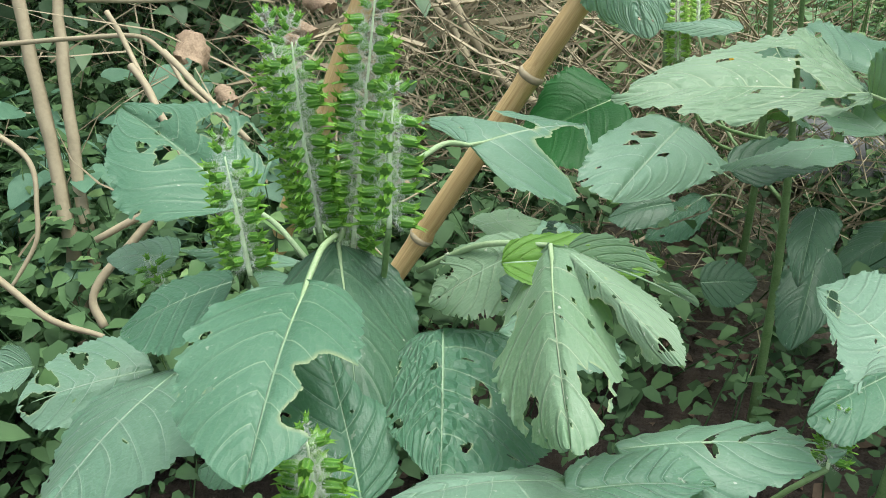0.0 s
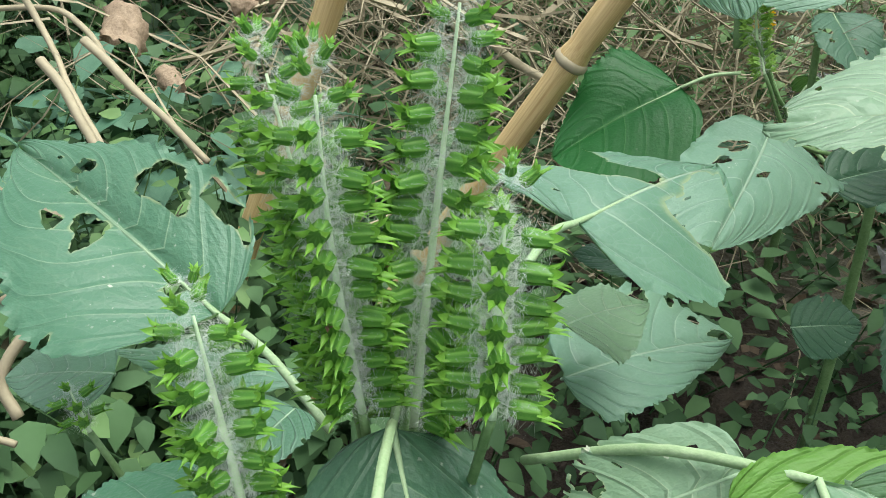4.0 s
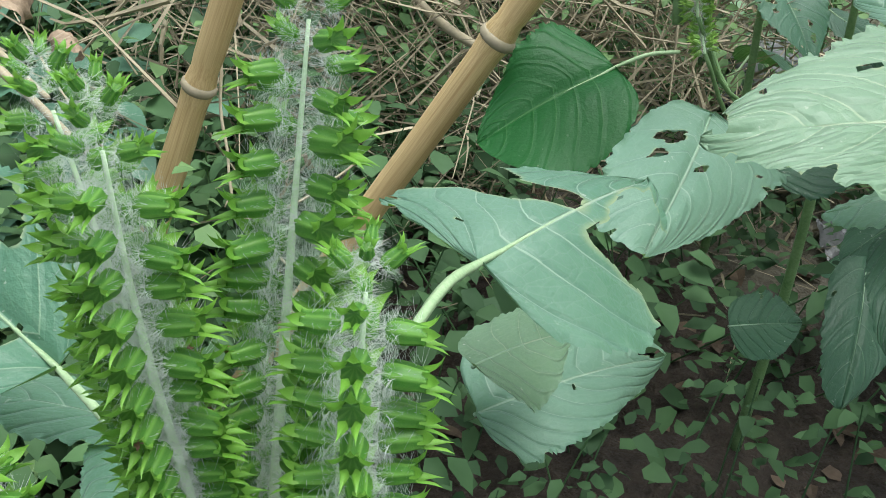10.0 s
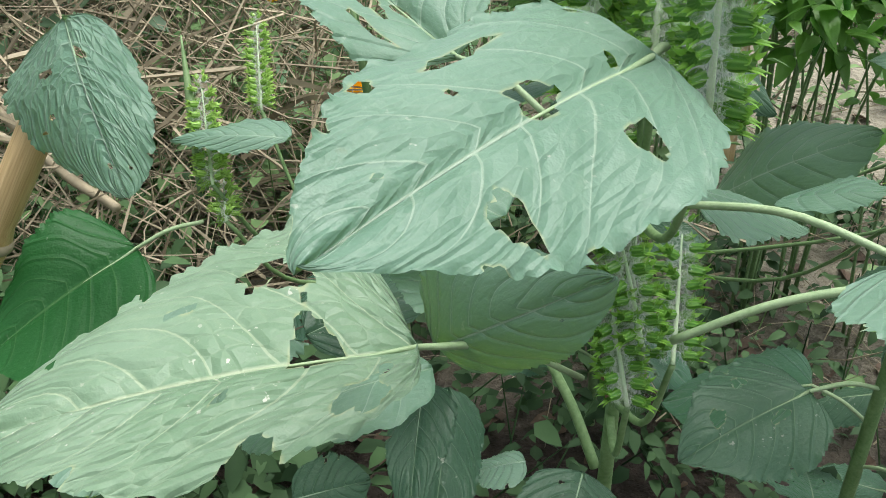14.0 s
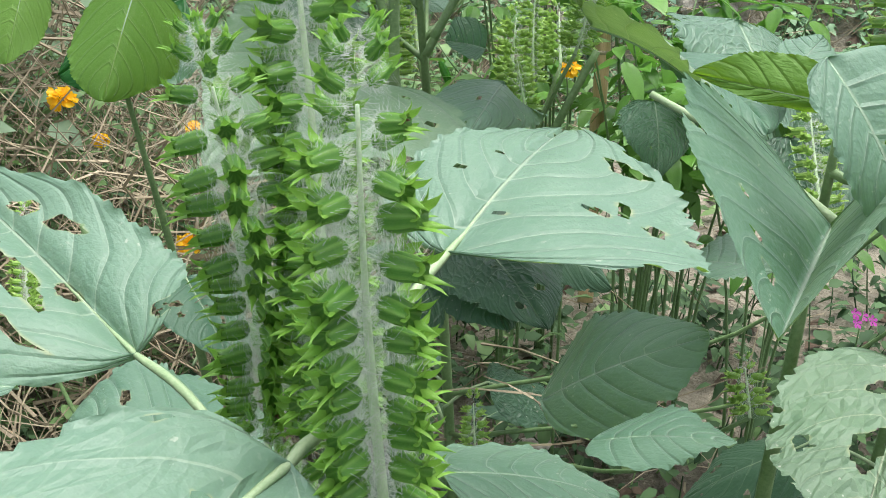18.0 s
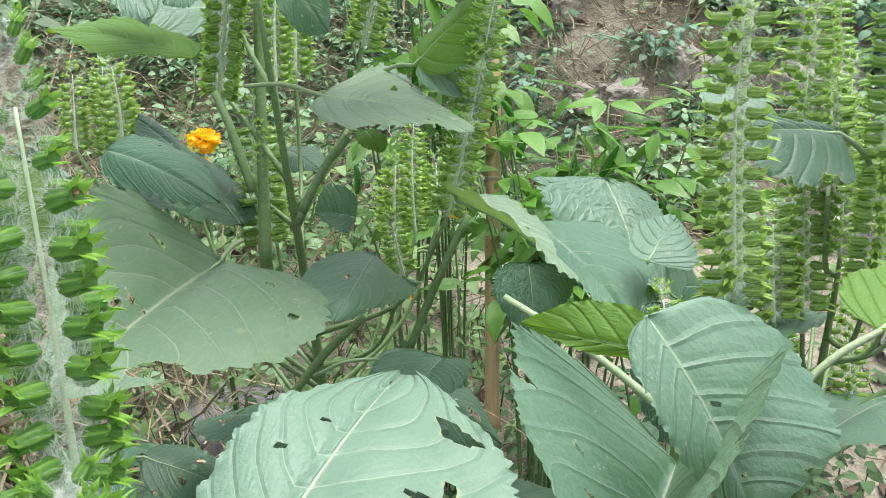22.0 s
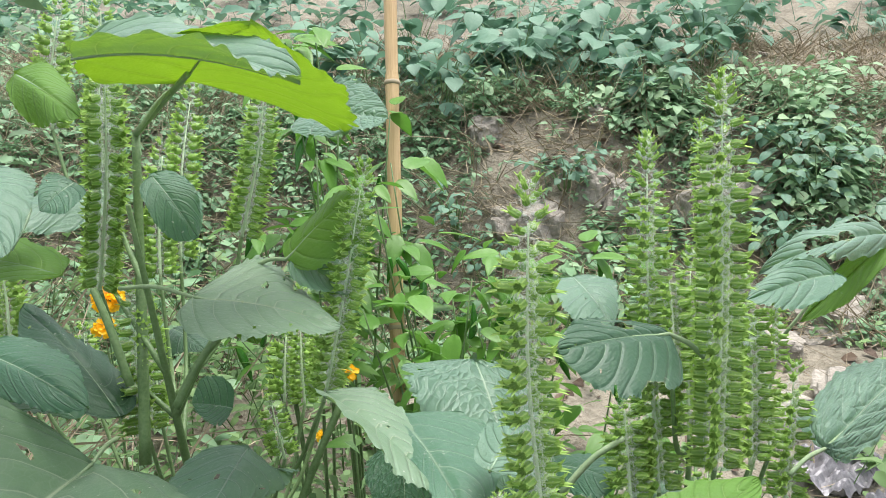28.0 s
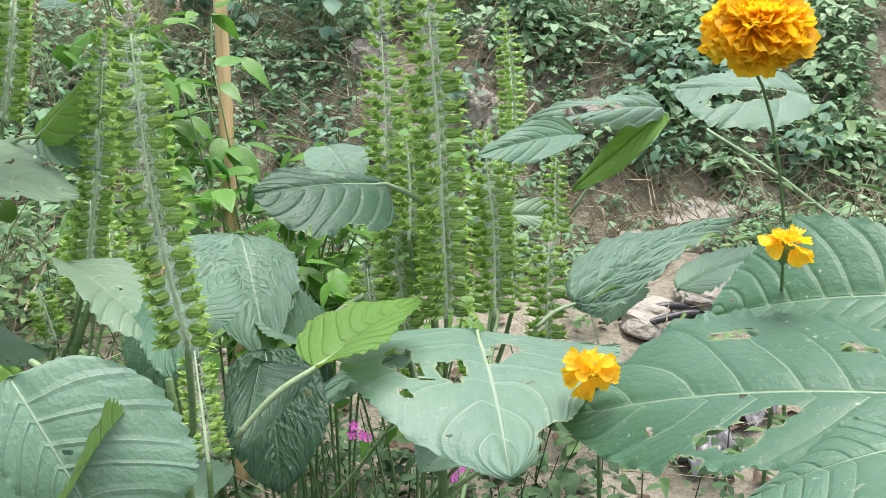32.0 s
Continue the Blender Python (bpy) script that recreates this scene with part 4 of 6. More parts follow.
leaf(plant_b, (0.298, 0.621, 0.628), (0.249, 0.748, 0.657), (0.245, 0.628, 0.640), (0.317, 0.650, 0.653), stalk=(0.316, 0.569, 0.619), tone=.2, bites=((0.62, 0.30, 0.041, 0.118), (0.50, 0.43, 0.043, 0.131), (0.40, -0.30, 0.134, 0.117), (0.26, -0.05, 0.036, 0.070), (0.56, -0.22, 0.045, 0.070), (0.06, 1.00, 0.033, 0.337), (0.25, -0.60, 0.114, 0.035),))
leaf(plant_b, (0.380, 0.450, 0.611), (0.372, 0.387, 0.614), (0.342, 0.434, 0.609), (0.414, 0.438, 0.625), stalk=(0.348, 0.525, 0.599), tone=.2, bites=((0.43, 0.18, 0.028, 0.272), (0.14, 0.03, 0.025, 0.132),))
leaf(plant_b, (0.377, 0.557, 0.675), (0.454, 0.617, 0.682), (0.382, 0.598, 0.685), (0.437, 0.520, 0.679), stalk=(0.348, 0.535, 0.664), tone=.2, bites=((0.70, 0.70, 0.041, 0.134), (0.98, 0.45, 0.020, 0.616), (0.46, 0.62, 0.029, 0.037), (0.41, 0.78, 0.028, 0.039), (0.39, 0.50, 0.018, 0.060), (0.23, 0.10, 0.012, 0.030),))
leaf(plant_c, (0.520, 0.551, 0.657), (0.460, 0.512, 0.649), (0.471, 0.577, 0.706), (0.515, 0.511, 0.712), tone=0, arch=0.0, bites=((0.74, -0.30, 0.035, 0.057),))
leaf(plant_c, (0.497, 0.545, 0.719), (0.508, 0.509, 0.666), (0.486, 0.529, 0.695), (0.542, 0.513, 0.691), tone=.2, arch=0.08)
leaf(plant_c, (0.509, 0.545, 0.702), (0.477, 0.580, 0.708), (0.495, 0.560, 0.700), (0.498, 0.563, 0.716), tone=1, arch=0.02)
leaf(plant_c, (0.594, 0.557, 0.576), (0.514, 0.509, 0.553), (0.521, 0.564, 0.569), (0.546, 0.504, 0.572), tone=.4, bump=1, bites=((0.56, -0.15, 0.102, 0.149), (0.21, -0.17, 0.036, 0.130), (0.51, -0.72, 0.053, 0.057),))
leaf(plant_c, (0.606, 0.540, 0.686), (0.671, 0.552, 0.693), (0.627, 0.568, 0.694), (0.630, 0.528, 0.694), stalk=(0.574, 0.551, 0.663), tone=1, bites=((0.45, -1.00, 0.092, 0.191),))
leaf(plant_c, (0.705, 0.555, 0.666), (0.642, 0.466, 0.654), (0.626, 0.555, 0.674), (0.764, 0.517, 0.655), stalk=(0.685, 0.580, 0.654), tone=.2, bites=((0.36, -0.60, 0.102, 0.106), (0.41, -0.27, 0.085, 0.089), (0.25, 0.12, 0.078, 0.104), (0.56, -0.68, 0.026, 0.041), (0.88, 1.00, 0.060, 0.397),))
leaf(plant_c, (0.749, 0.366, 0.688), (0.697, 0.493, 0.648), (0.689, 0.402, 0.659), (0.779, 0.450, 0.685), tone=-.2, bites=((0.44, 0.68, 0.066, 0.055), (0.33, -0.38, 0.060, 0.120), (0.40, -0.62, 0.074, 0.174), (0.15, 0.50, 0.037, 0.068), (0.50, -1.00, 0.066, 0.179),))
leaf(plant_c, (0.822, 0.405, 0.693), (0.801, 0.490, 0.664), (0.786, 0.426, 0.674), (0.842, 0.475, 0.705), tone=-.4)
leaf(plant_c, (0.707, 0.348, 0.693), (0.668, 0.384, 0.673), (0.656, 0.345, 0.683), (0.707, 0.373, 0.687), tone=-.2)
leaf(plant_c, (0.727, 0.653, 0.717), (0.645, 0.651, 0.729), (0.672, 0.623, 0.704), (0.685, 0.668, 0.732), stalk=(0.766, 0.652, 0.685), tone=-.5, bites=((0.33, 0.50, 0.093, 0.207), (0.29, -0.95, 0.057, 0.124),))
leaf(plant_d, (0.544, 0.760, 0.447), (0.597, 0.677, 0.525), (0.598, 0.777, 0.483), (0.564, 0.687, 0.470), tone=.1)
leaf(plant_d, (0.493, 0.637, 0.517), (0.528, 0.583, 0.541), (0.531, 0.633, 0.523), (0.493, 0.587, 0.540), tone=.1)
leaf(plant_d, (0.394, 0.599, 0.563), (0.473, 0.590, 0.527), (0.451, 0.628, 0.532), (0.410, 0.561, 0.553), tone=-.1)
leaf(plant_d, (0.473, 0.875, 0.632), (0.358, 0.785, 0.620), (0.473, 0.753, 0.629), (0.409, 0.893, 0.680), stalk=(0.494, 0.894, 0.635), tone=.4, bites=((0.65, 0.55, 0.021, 0.133), (0.59, 0.25, 0.021, 0.084), (0.23, 0.38, 0.015, 0.081), (0.75, -0.80, 0.050, 0.273), (0.51, 1.00, 0.023, 0.063), (0.43, -0.65, 0.016, 0.030),))
leaf(plant_d, (0.561, 0.847, 0.626), (0.502, 0.782, 0.621), (0.511, 0.842, 0.626), (0.591, 0.842, 0.601), tone=.3, bites=((0.46, -0.22, 0.028, 0.049),))
leaf(plant_d, (0.545, 0.874, 0.722), (0.612, 0.810, 0.705), (0.607, 0.911, 0.723), (0.540, 0.788, 0.720), stalk=(0.511, 0.910, 0.726), tone=.4, bites=((0.45, -0.42, 0.023, 0.075), (0.65, -0.85, 0.015, 0.120),))
leaf(plant_d, (0.629, 0.777, 0.654), (0.595, 0.657, 0.647), (0.591, 0.700, 0.653), (0.665, 0.726, 0.648), tone=-.2)
leaf(plant_d, (0.715, 0.811, 0.656), (0.683, 0.731, 0.598), (0.650, 0.806, 0.663), (0.744, 0.785, 0.637), tone=.1, bump=1, bites=((0.01, 0.50, 0.022, 0.259), (0.64, 1.00, 0.029, 0.163),))
leaf(plant_d, (0.596, 0.805, 0.667), (0.600, 0.693, 0.648), (0.636, 0.787, 0.657), (0.570, 0.699, 0.677), tone=.4)
leaf(plant_d, (0.651, 0.809, 0.612), (0.622, 0.763, 0.581), (0.618, 0.801, 0.605), (0.673, 0.790, 0.602), tone=-.2, bump=1)
leaf(plant_d, (0.824, 0.661, 0.529), (0.745, 0.658, 0.523), (0.776, 0.691, 0.527), (0.797, 0.617, 0.533), tone=.1)
leaf(plant_d, (0.783, 0.688, 0.588), (0.684, 0.677, 0.591), (0.722, 0.667, 0.596), (0.746, 0.701, 0.593), tone=.2)
leaf(plant_d, (0.614, 0.884, 0.731), (0.664, 0.870, 0.772), (0.649, 0.899, 0.760), (0.644, 0.844, 0.742), stalk=(0.602, 0.902, 0.726), tone=.8)
leaf(plant_d, (0.617, 0.882, 0.731), (0.645, 0.854, 0.708), (0.644, 0.878, 0.732), (0.615, 0.852, 0.718), tone=0)
leaf(plant_d, (0.509, 0.933, 0.630), (0.478, 1.053, 0.684), (0.512, 1.021, 0.660), (0.469, 0.970, 0.656), tone=-.8)
leaf(plant_d, (0.481, 0.930, 0.638), (0.432, 0.975, 0.670), (0.450, 0.908, 0.659), (0.478, 0.995, 0.668), tone=-.4)
leaf(plant_d, (0.469, 0.861, 0.755), (0.404, 0.909, 0.769), (0.430, 0.851, 0.761), (0.449, 0.918, 0.769), tone=.7)
leaf(plant_d, (0.462, 0.881, 0.790), (0.445, 0.859, 0.773), (0.432, 0.902, 0.793), (0.469, 0.905, 0.799), tone=.1)
leaf(plant_d, (0.554, 0.948, 0.789), (0.561, 0.902, 0.751), (0.547, 0.918, 0.768), (0.575, 0.928, 0.775), tone=-.4)
leaf(plant_d, (0.593, 0.822, 0.556), (0.549, 0.787, 0.556), (0.545, 0.829, 0.561), (0.590, 0.786, 0.558), tone=-.2)
leaf(plant_d, (0.563, 0.902, 0.851), (0.543, 0.751, 0.887), (0.490, 0.858, 0.870), (0.652, 0.855, 0.823), stalk=(0.532, 0.902, 0.824), tone=.9)
leaf(plant_d, (0.483, 0.838, 0.874), (0.546, 0.709, 0.863), (0.537, 0.801, 0.890), (0.513, 0.737, 0.878), tone=.1)
leaf(plant_d, (0.655, 0.928, 0.817), (0.683, 0.858, 0.820), (0.688, 0.912, 0.841), (0.648, 0.855, 0.813), tone=.2, bump=1)
leaf(plant_d, (0.473, 0.930, 0.861), (0.487, 0.850, 0.840), (0.469, 0.887, 0.838), (0.492, 0.917, 0.863), tone=.7)
leaf(plant_d, (0.432, 0.878, 0.813), (0.433, 0.804, 0.784), (0.420, 0.828, 0.790), (0.460, 0.858, 0.812), tone=0)
leaf(plant_d, (0.543, 0.920, 0.792), (0.553, 0.877, 0.758), (0.534, 0.892, 0.765), (0.563, 0.904, 0.785), tone=-.4)
leaf(plant_e, (1.060, 0.723, 0.701), (0.867, 0.699, 0.714), (0.946, 0.692, 0.708), (1.004, 0.732, 0.723), stalk=(1.003, 0.771, 0.614), tone=.2, bites=((0.43, -0.02, 0.111, 0.253), (0.18, 0.70, 0.106, 0.126), (0.62, 0.18, 0.119, 0.222),))
leaf(plant_e, (1.060, 0.722, 0.697), (0.950, 0.721, 0.654), (1.018, 0.725, 0.693), (0.998, 0.705, 0.669), tone=.8)
leaf(plant_e, (0.889, 0.659, 0.717), (0.800, 0.659, 0.718), (0.826, 0.640, 0.715), (0.846, 0.668, 0.728), tone=-.1)
leaf(plant_e, (1.293, 0.726, 0.680), (1.191, 0.807, 0.691), (1.176, 0.742, 0.665), (1.275, 0.787, 0.701), tone=.2, bites=((0.55, -0.47, 0.101, 0.172), (0.38, -0.27, 0.100, 0.135), (0.24, -0.12, 0.072, 0.210),))
leaf(plant_e, (0.870, 0.644, 0.606), (1.165, 0.716, 0.582), (1.011, 0.709, 0.603), (0.991, 0.654, 0.595), stalk=(0.833, 0.644, 0.600), tone=.2, bump=1)
leaf(plant_e, (1.108, 0.735, 0.524), (1.228, 0.715, 0.533), (1.195, 0.743, 0.540), (1.126, 0.699, 0.533), tone=.1)
leaf(plant_e, (0.963, 0.814, 0.613), (1.043, 0.810, 0.589), (1.013, 0.817, 0.616), (0.982, 0.796, 0.603), tone=.4)
leaf(plant_e, (0.763, 0.767, 0.716), (0.751, 0.718, 0.697), (0.730, 0.735, 0.705), (0.784, 0.751, 0.712), tone=.2)
leaf(plant_e, (0.974, 0.732, 0.565), (0.950, 0.682, 0.554), (0.944, 0.687, 0.558), (1.013, 0.693, 0.567), tone=.2)
leaf(plant_e, (0.729, 0.750, 0.598), (0.736, 0.696, 0.607), (0.717, 0.706, 0.597), (0.754, 0.734, 0.605), tone=-.3)
leaf(plant_e, (0.731, 0.738, 0.580), (0.689, 0.758, 0.616), (0.693, 0.726, 0.610), (0.732, 0.767, 0.619), tone=0)
leaf(plant_e, (0.728, 0.740, 0.580), (0.659, 0.710, 0.572), (0.684, 0.727, 0.594), (0.698, 0.707, 0.573), tone=-.6)
leaf(plant_e, (0.753, 0.718, 0.572), (0.696, 0.710, 0.576), (0.709, 0.698, 0.572), (0.738, 0.730, 0.572), tone=.2)
leaf(plant_f, (0.389, 1.106, 0.662), (0.345, 1.060, 0.585), (0.332, 1.108, 0.616), (0.411, 1.087, 0.603), tone=1)
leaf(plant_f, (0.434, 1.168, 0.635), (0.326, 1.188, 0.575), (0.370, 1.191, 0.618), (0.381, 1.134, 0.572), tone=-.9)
leaf(plant_f, (0.322, 1.236, 0.657), (0.288, 1.190, 0.589), (0.261, 1.242, 0.614), (0.326, 1.210, 0.614), tone=1)
leaf(plant_f, (0.461, 1.268, 0.589), (0.378, 1.284, 0.540), (0.411, 1.290, 0.584), (0.432, 1.235, 0.545), tone=0)
# low leaves, most at tone -0.6, which carries the shade from above
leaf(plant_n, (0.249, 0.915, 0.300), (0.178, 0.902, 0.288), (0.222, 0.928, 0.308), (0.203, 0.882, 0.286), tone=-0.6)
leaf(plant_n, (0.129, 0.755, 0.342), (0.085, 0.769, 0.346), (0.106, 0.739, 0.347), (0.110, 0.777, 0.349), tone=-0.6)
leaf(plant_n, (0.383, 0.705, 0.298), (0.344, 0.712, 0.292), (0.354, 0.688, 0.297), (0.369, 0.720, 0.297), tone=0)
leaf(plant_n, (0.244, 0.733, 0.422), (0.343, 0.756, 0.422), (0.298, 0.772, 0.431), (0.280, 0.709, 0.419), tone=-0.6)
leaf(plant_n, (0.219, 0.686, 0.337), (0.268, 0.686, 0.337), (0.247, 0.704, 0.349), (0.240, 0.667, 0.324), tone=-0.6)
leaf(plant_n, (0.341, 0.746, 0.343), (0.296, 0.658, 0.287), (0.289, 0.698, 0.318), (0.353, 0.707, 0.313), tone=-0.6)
leaf(plant_a, (0.221, 0.366, 0.482), (0.163, 0.331, 0.480), (0.190, 0.359, 0.489), (0.182, 0.318, 0.478), tone=-.2)
leaf(plant_a, (-0.094, 0.385, 0.413), (-0.125, 0.365, 0.419), (-0.109, 0.388, 0.418), (-0.109, 0.352, 0.416), tone=-.2)
leaf(plant_a, (0.027, 0.391, 0.485), (0.086, 0.359, 0.491), (0.061, 0.395, 0.493), (0.053, 0.350, 0.494), tone=0)
leaf(plant_a, (0.019, 0.488, 0.495), (0.061, 0.516, 0.484), (0.038, 0.472, 0.488), (0.041, 0.527, 0.484), tone=.4)
leaf(plant_d, (0.597, 0.640, 0.581), (0.579, 0.684, 0.570), (0.572, 0.643, 0.580), (0.616, 0.688, 0.575), tone=-.1)
leaf(plant_d, (0.589, 0.907, 0.688), (0.586, 0.880, 0.679), (0.579, 0.899, 0.684), (0.595, 0.889, 0.685), tone=.8)
leaf(plant_d, (0.435, 0.960, 0.688), (0.473, 0.864, 0.672), (0.440, 0.900, 0.672), (0.474, 0.933, 0.690), tone=-.2)
leaf(plant_d, (0.565, 0.878, 0.640), (0.544, 0.894, 0.644), (0.547, 0.864, 0.638), (0.560, 0.900, 0.658), tone=-.3)
leaf(plant_d, (0.582, 1.034, 0.648), (0.590, 0.987, 0.641), (0.565, 1.016, 0.638), (0.604, 1.018, 0.647), tone=-.6)
leaf(plant_d, (0.507, 0.969, 0.786), (0.481, 0.958, 0.773), (0.492, 0.981, 0.791), (0.498, 0.945, 0.773), tone=-.2)
leaf(plant_d, (0.542, 1.036, 0.759), (0.471, 1.035, 0.758), (0.512, 1.059, 0.764), (0.494, 1.014, 0.745), tone=.1)
leaf(plant_c, (0.676, 0.718, 0.612), (0.646, 0.658, 0.554), (0.632, 0.691, 0.586), (0.685, 0.666, 0.590), tone=-.5, bump=1)
leaf(plant_c, (0.643, 0.660, 0.635), (0.603, 0.616, 0.616), (0.618, 0.639, 0.633), (0.665, 0.640, 0.631), tone=-.6)
leaf(plant_c, (0.610, 0.662, 0.671), (0.645, 0.679, 0.681), (0.630, 0.689, 0.679), (0.627, 0.647, 0.670), tone=0)
spike(plant_a, (-0.043, 0.394, 0.532), (-0.029, 0.423, 0.656), 0.0155, 3, foot=(-0.046, 0.412, 0.492))
spike(plant_a, (-0.059, 0.390, 0.546), (-0.080, 0.419, 0.637), 0.014, 3, foot=(-0.046, 0.412, 0.501), crossed=True)
spike(plant_a, (-0.057, 0.386, 0.545), (-0.065, 0.395, 0.641), 0.014, 3, foot=(-0.046, 0.412, 0.499), crossed=True)
spike(plant_a, (-0.024, 0.371, 0.555), (-0.021, 0.384, 0.615), 0.0148, 3, foot=(-0.046, 0.412, 0.498), crossed=True)
spike(plant_a, (-0.084, 0.353, 0.541), (-0.094, 0.371, 0.595), 0.0138, 3, foot=(-0.046, 0.414, 0.469), crossed=True)
spike(plant_a, (-0.165, 0.470, 0.463), (-0.173, 0.479, 0.479), .010, 3, foot=(-0.049, 0.421, 0.353))
spike(plant_a, (-0.044, 0.242, 0.505), (-0.046, 0.245, 0.543), 0.0135, 3, foot=(-0.048, 0.420, 0.374), crossed=True)
spike(plant_a, (0.172, 0.320, 0.460), (0.178, 0.331, 0.481), .010, 3, foot=(-0.049, 0.425, 0.289))
spike(plant_n, (0.208, 0.808, 0.493), (0.214, 0.862, 0.541), .012, 2, foot=(0.326, 0.819, 0.407))
spike(plant_n, (0.265, 0.963, 0.473), (0.278, 1.031, 0.525), .012, 2, foot=(0.334, 0.826, 0.343))
spike(plant_n, (0.212, 0.794, 0.474), (0.217, 0.827, 0.489), .010, 2, foot=(0.328, 0.821, 0.391))
spike(plant_b, (0.325, 0.560, 0.632), (0.313, 0.540, 0.744), 0.014, 3, foot=(0.340, 0.541, 0.586), crossed=True)
spike(plant_b, (0.332, 0.526, 0.646), (0.343, 0.577, 0.811), 0.014, 3, foot=(0.338, 0.539, 0.610))
spike(plant_b, (0.331, 0.493, 0.642), (0.330, 0.498, 0.750), 0.0145, 3, foot=(0.340, 0.541, 0.587))
spike(plant_b, (0.331, 0.540, 0.602), (0.317, 0.544, 0.643), 0.013, 3, foot=(0.341, 0.544, 0.568), crossed=True)
spike(plant_b, (0.332, 0.517, 0.515), (0.329, 0.540, 0.570), .012, 3, foot=(0.349, 0.555, 0.474))
spike(plant_b, (0.338, 0.521, 0.540), (0.332, 0.546, 0.594), .012, 3, foot=(0.347, 0.552, 0.502))
spike(plant_b, (0.351, 0.518, 0.530), (0.369, 0.550, 0.574), .012, 3, foot=(0.348, 0.554, 0.486))
spike(plant_c, (0.570, 0.576, 0.694), (0.568, 0.581, 0.830), 0.0122, 2, foot=(0.569, 0.596, 0.652))
spike(plant_c, (0.586, 0.610, 0.620), (0.600, 0.642, 0.667), .010, 2, foot=(0.572, 0.600, 0.576))
spike(plant_e, (0.755, 0.681, 0.599), (0.781, 0.722, 0.807), 0.0148, 2, foot=(0.778, 0.679, 0.557))
spike(plant_e, (0.756, 0.641, 0.631), (0.759, 0.651, 0.849), 0.0158, 2, foot=(0.777, 0.678, 0.578))
spike(plant_e, (1.024, 0.865, 0.628), (1.083, 0.933, 0.768), .013, 1, foot=(0.785, 0.689, 0.410))
spike(plant_e, (0.759, 0.677, 0.671), (0.778, 0.700, 0.736), 0.014, 2, foot=(0.775, 0.675, 0.620))
spike(plant_e, (0.865, 0.667, 0.560), (0.879, 0.676, 0.649), 0.014, 2, foot=(0.782, 0.685, 0.476))
spike(plant_e, (0.733, 0.683, 0.598), (0.741, 0.698, 0.658), 0.0145, 2, foot=(0.779, 0.680, 0.542))
spike(plant_e, (0.804, 0.652, 0.614), (0.822, 0.677, 0.722), 0.0145, 2, foot=(0.778, 0.679, 0.562))
spike(plant_e, (0.769, 0.671, 0.634), (0.798, 0.699, 0.738), 0.0135, 2, foot=(0.776, 0.676, 0.599))
spike(plant_e, (0.893, 0.745, 0.607), (0.922, 0.767, 0.682), .012, 1, foot=(0.781, 0.684, 0.495))
spike(plant_e, (0.959, 0.746, 0.609), (0.983, 0.768, 0.673), .011, 1, foot=(0.782, 0.686, 0.460))
spike(plant_e, (0.818, 0.648, 0.619), (0.842, 0.674, 0.661), .011, 1, foot=(0.778, 0.679, 0.559))
spike(plant_d, (0.518, 0.984, 0.706), (0.532, 0.954, 0.866), 0.0165, 2, foot=(0.540, 0.920, 0.626))
spike(plant_d, (0.613, 0.953, 0.733), (0.638, 0.947, 0.840), 0.0145, 2, foot=(0.539, 0.919, 0.639))
spike(plant_d, (0.527, 0.944, 0.608), (0.538, 0.969, 0.704), 0.0165, 2, foot=(0.550, 0.930, 0.551), crossed=True)
spike(plant_d, (0.655, 0.996, 0.577), (0.675, 1.025, 0.626), 0.016, 1, foot=(0.564, 0.944, 0.447))
spike(plant_d, (0.668, 0.945, 0.601), (0.682, 0.973, 0.639), 0.015, 1, foot=(0.560, 0.940, 0.478))
spike(plant_d, (0.623, 0.861, 0.634), (0.654, 0.844, 0.792), 0.014, 2, foot=(0.552, 0.932, 0.538))
spike(plant_d, (0.525, 1.090, 0.806), (0.546, 1.107, 0.898), 0.0155, 1, foot=(0.535, 0.915, 0.662))
spike(plant_d, (0.469, 1.074, 0.649), (0.474, 1.096, 0.722), 0.0155, 1, foot=(0.556, 0.936, 0.510))
spike(plant_d, (0.587, 1.013, 0.708), (0.629, 1.065, 0.832), 0.015, 1, foot=(0.544, 0.924, 0.599))
spike(plant_d, (0.566, 1.000, 0.701), (0.592, 1.039, 0.793), 0.015, 1, foot=(0.543, 0.923, 0.605))
spike(plant_d, (0.602, 0.885, 0.588), (0.601, 0.899, 0.627), .012, 1, foot=(0.556, 0.936, 0.508))
spike(plant_d, (0.537, 1.009, 0.817), (0.555, 1.026, 0.901), .012, 1, foot=(0.528, 0.908, 0.720))
spike(plant_d, (0.530, 1.115, 0.596), (0.535, 1.124, 0.633), .012, 1, foot=(0.565, 0.945, 0.437))
spike(plant_d, (0.463, 1.096, 0.647), (0.474, 1.121, 0.720), .012, 1, foot=(0.558, 0.938, 0.494))
spike(plant_d, (0.443, 1.112, 0.651), (0.453, 1.132, 0.712), .012, 1, foot=(0.559, 0.939, 0.486))
spike(plant_d, (0.544, 0.842, 0.321), (0.554, 0.867, 0.380), .012, 1, foot=(0.582, 0.962, 0.253))
spike(plant_d, (0.639, 0.679, 0.455), (0.642, 0.693, 0.485), .012, 1, foot=(0.580, 0.960, 0.274))
spike(plant_d, (0.789, 0.715, 0.544), (0.797, 0.750, 0.636), .012, 1, foot=(0.576, 0.956, 0.318))
spike(plant_d, (0.803, 0.669, 0.516), (0.831, 0.708, 0.589), .012, 1, foot=(0.581, 0.961, 0.267))
spike(plant_d, (0.549, 0.984, 0.600), (0.566, 1.037, 0.673), .012, 1, foot=(0.555, 0.935, 0.517))
